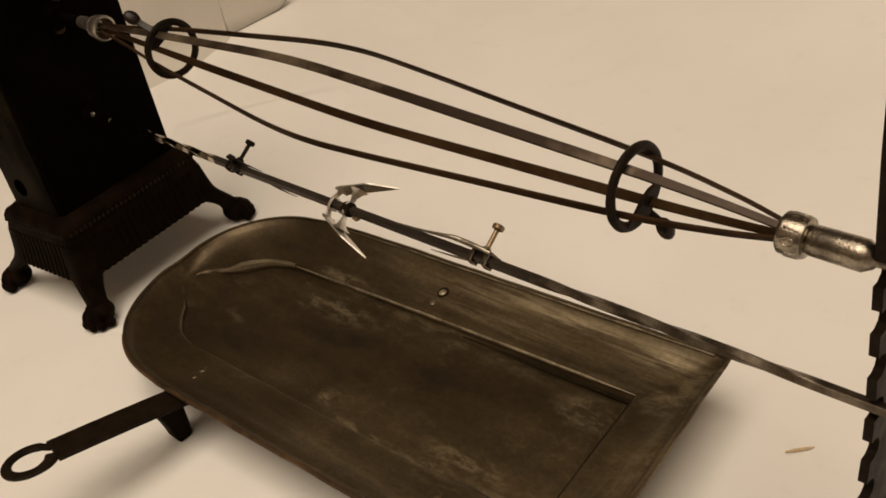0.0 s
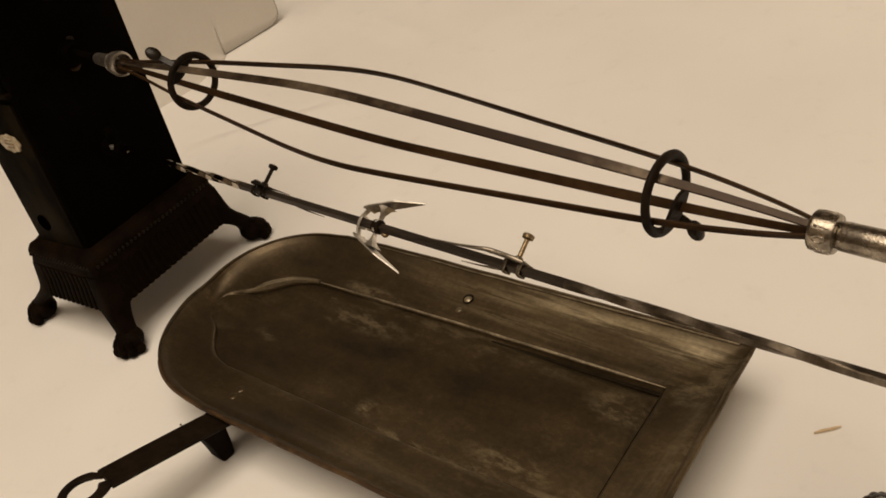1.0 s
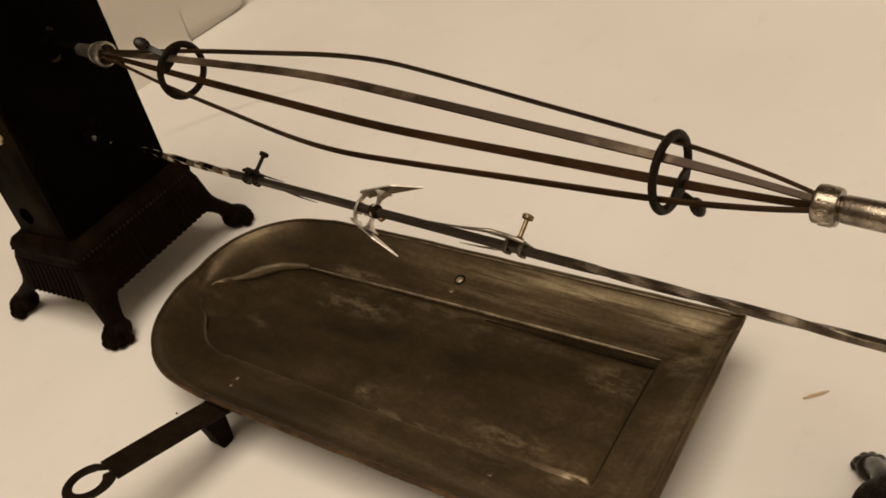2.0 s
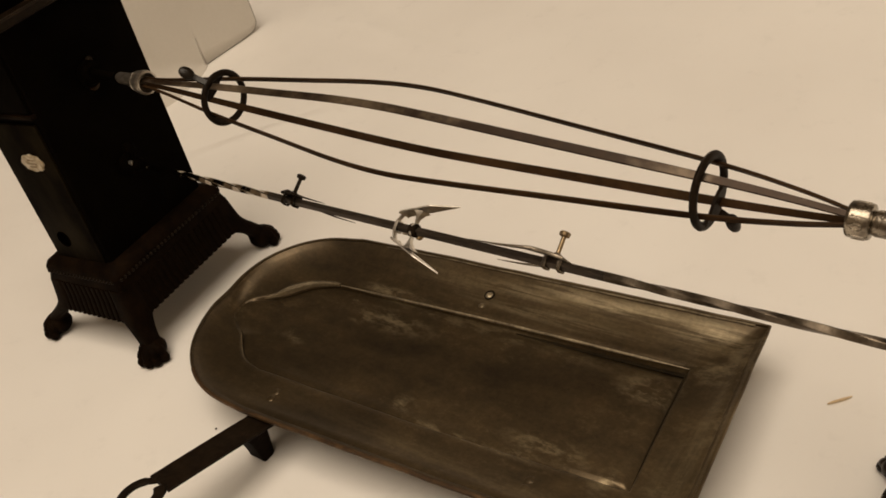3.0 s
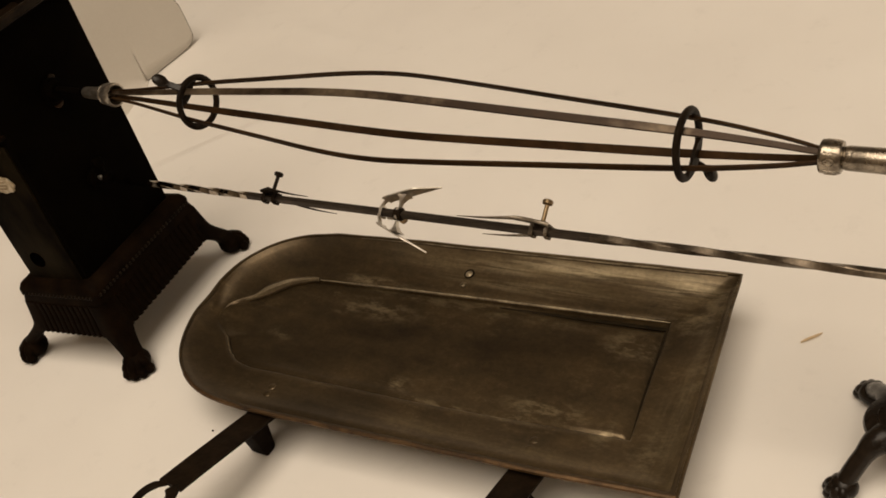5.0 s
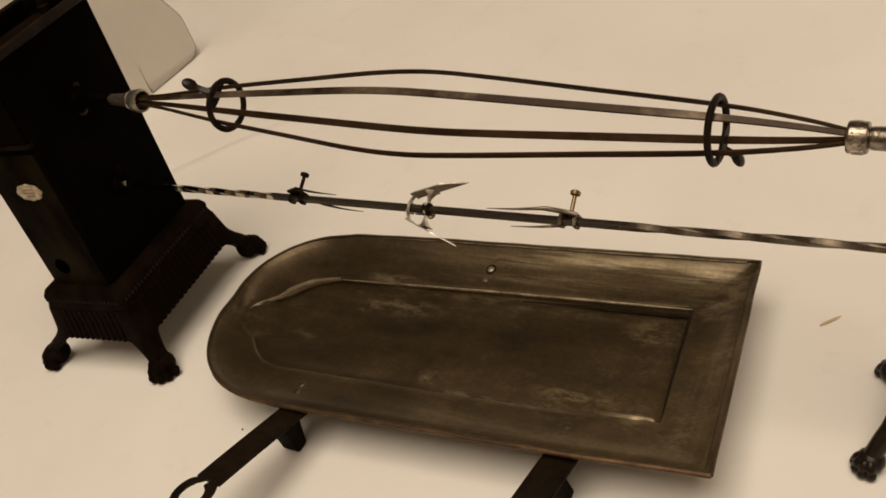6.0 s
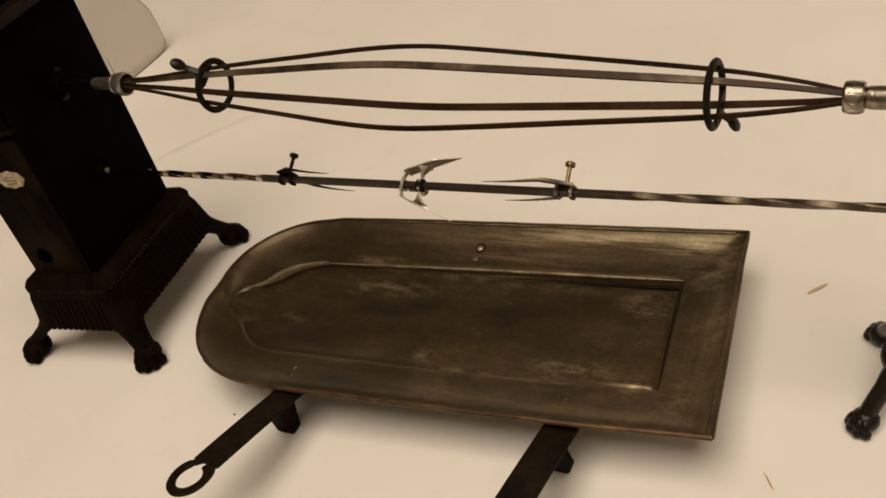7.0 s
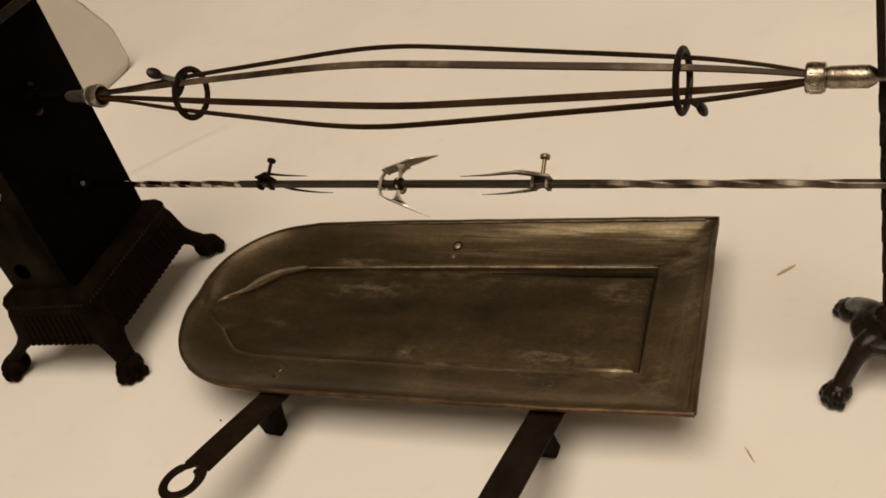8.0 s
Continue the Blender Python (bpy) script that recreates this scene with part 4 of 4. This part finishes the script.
    bm = bmesh.new()
    path = smooth_path([(0.299, 0.062, 0.0325), (0.299, 0.076, 0.0335), (0.299, 0.090, 0.024), (0.299, 0.092, 0.006), (0.299, 0.100, 0.0016)], 5)
    sweep(bm, [Vector((x - ox, y - oy, z)) for x, y, z in path], flat_section(0.0028, 0.0150, 0.06), (1, 0, 0))
    part("back_leg", bm, FORGED, e)


dripping_pan()


# ---- notched stand ----
def notched_stand():
    x0 = 0.6735
    e = thing("notched_spit_stand", (x0, 0.004, 0), "dark iron notched spit stand on clawed paw feet", "spit stand")
    # upright: a plate whose front edge is cut into rests
    left = []
    z = 0.030
    edge = lambda h: -0.0080 - 0.010 * max(0.0, min(1.0, (0.16 - h) / 0.10))
    left.append((edge(z), z))
    for c in (0.0745, 0.099, 0.1235, 0.148, 0.1725, 0.197, 0.2215, 0.246):
        q = edge(c)
        left += [(q, c - 0.0065), (q + 0.004, c - 0.0068), (q + 0.0075, c - 0.0045), (q + 0.0088, c - 0.0005), (q + 0.0075, c + 0.0035), (q + 0.0035, c + 0.0058), (q, c + 0.0062)]
    left += [(-0.0078, 0.300), (-0.006, 0.330), (-0.002, 0.342)]
    right = [(0.004, 0.342), (0.010, 0.330), (0.0115, 0.300), (0.012, 0.16), (0.018, 0.06), (0.020, 0.030)]
    bm = bmesh.new()
    outline = left + right
    loft(bm, [[Vector((dx, y, h)) for y, h in outline] for dx in (-0.0022, 0.0022)])
    part("notched_upright", bm, FORGED, e)
    # hub
    bm = bmesh.new()
    lathe_z(bm, [(0.026, 0.010), (0.030, 0.0195), (0.035, 0.0245), (0.040, 0.0255), (0.0425, 0.0245), (0.0440, 0.0215), (0.0446, 0.0180), (0.0450, 0.0168), (0.0475, 0.0160), (0.0482, 0.0130), (0.0490, 0.0100), (0.0540, 0.0085)], 32)
    part("hub", bm, GLOSSIRON, e)
    for px, py in ((-0.0312, -0.0362), (-0.0300, 0.0490), (0.052, 0.0)):
        bm = bmesh.new()
        n = Vector((px, py, 0)).normalized()
        path = smooth_path([n * 0.008 + Vector((0, 0, 0.036)), n * 0.022 + Vector((0, 0, 0.0365)), Vector((px, py, 0)) * 0.72 + Vector((0, 0, 0.027)), Vector((px, py, 0)) * 0.98 + Vector((0, 0, 0.012))], 5)
        k = len(path)
        sweep(bm, path, disc_section(0.0066, 12), (0, 0, 1), [1.9 - 0.95 * min(1, i / (k * 0.55)) for i in range(k)])
        paw(bm, (px, py), 0.0108, math.atan2(py, px))
        part("paw_foot", bm, GLOSSIRON, e, smooth=50)


notched_stand()


# ---- bits on the sheet ----
def straw(x, y, turn, length, r, label):
    bm = bmesh.new()
    pts = [(-length / 2, 0, r * 1.2), (-length * 0.2, length * 0.012, r * 1.1), (length * 0.2, -length * 0.008, r * 1.3), (length / 2, length * 0.01, r * 1.2)]
    sweep(bm, [Vector(p) for p in smooth_path(pts, 3)], disc_section(r, 6), (0, 0, 1), [0.5, 0.7, 0.9] + [1.0] * 4 + [0.8, 0.6, 0.4])
    ob = part("straw", bm, STRAWM, None)
    ob.matrix_basis = pose(x, y, -0.0002, 0, 0, turn)
    tagged(ob, label, "straw", "bits on the sheet")


straw(0.5888, 0.1055, 46, 0.019, 0.0011, "short dry straw lying on the white sheet")
straw(0.5885, -0.0925, 125, 0.0155, 0.0006, "thin pale straw lying on the white sheet")
bm = bmesh.new()
ball(bm, 0.0011, (0, 0, 0.0006), (1, 0.8, 0.7), 8)
crumb = part("crumb", bm, FORGED, None)
crumb.location = (0.121, -0.128, 0)
tagged(crumb, "tiny dark crumb on the white sheet", "crumb", "bits on the sheet")
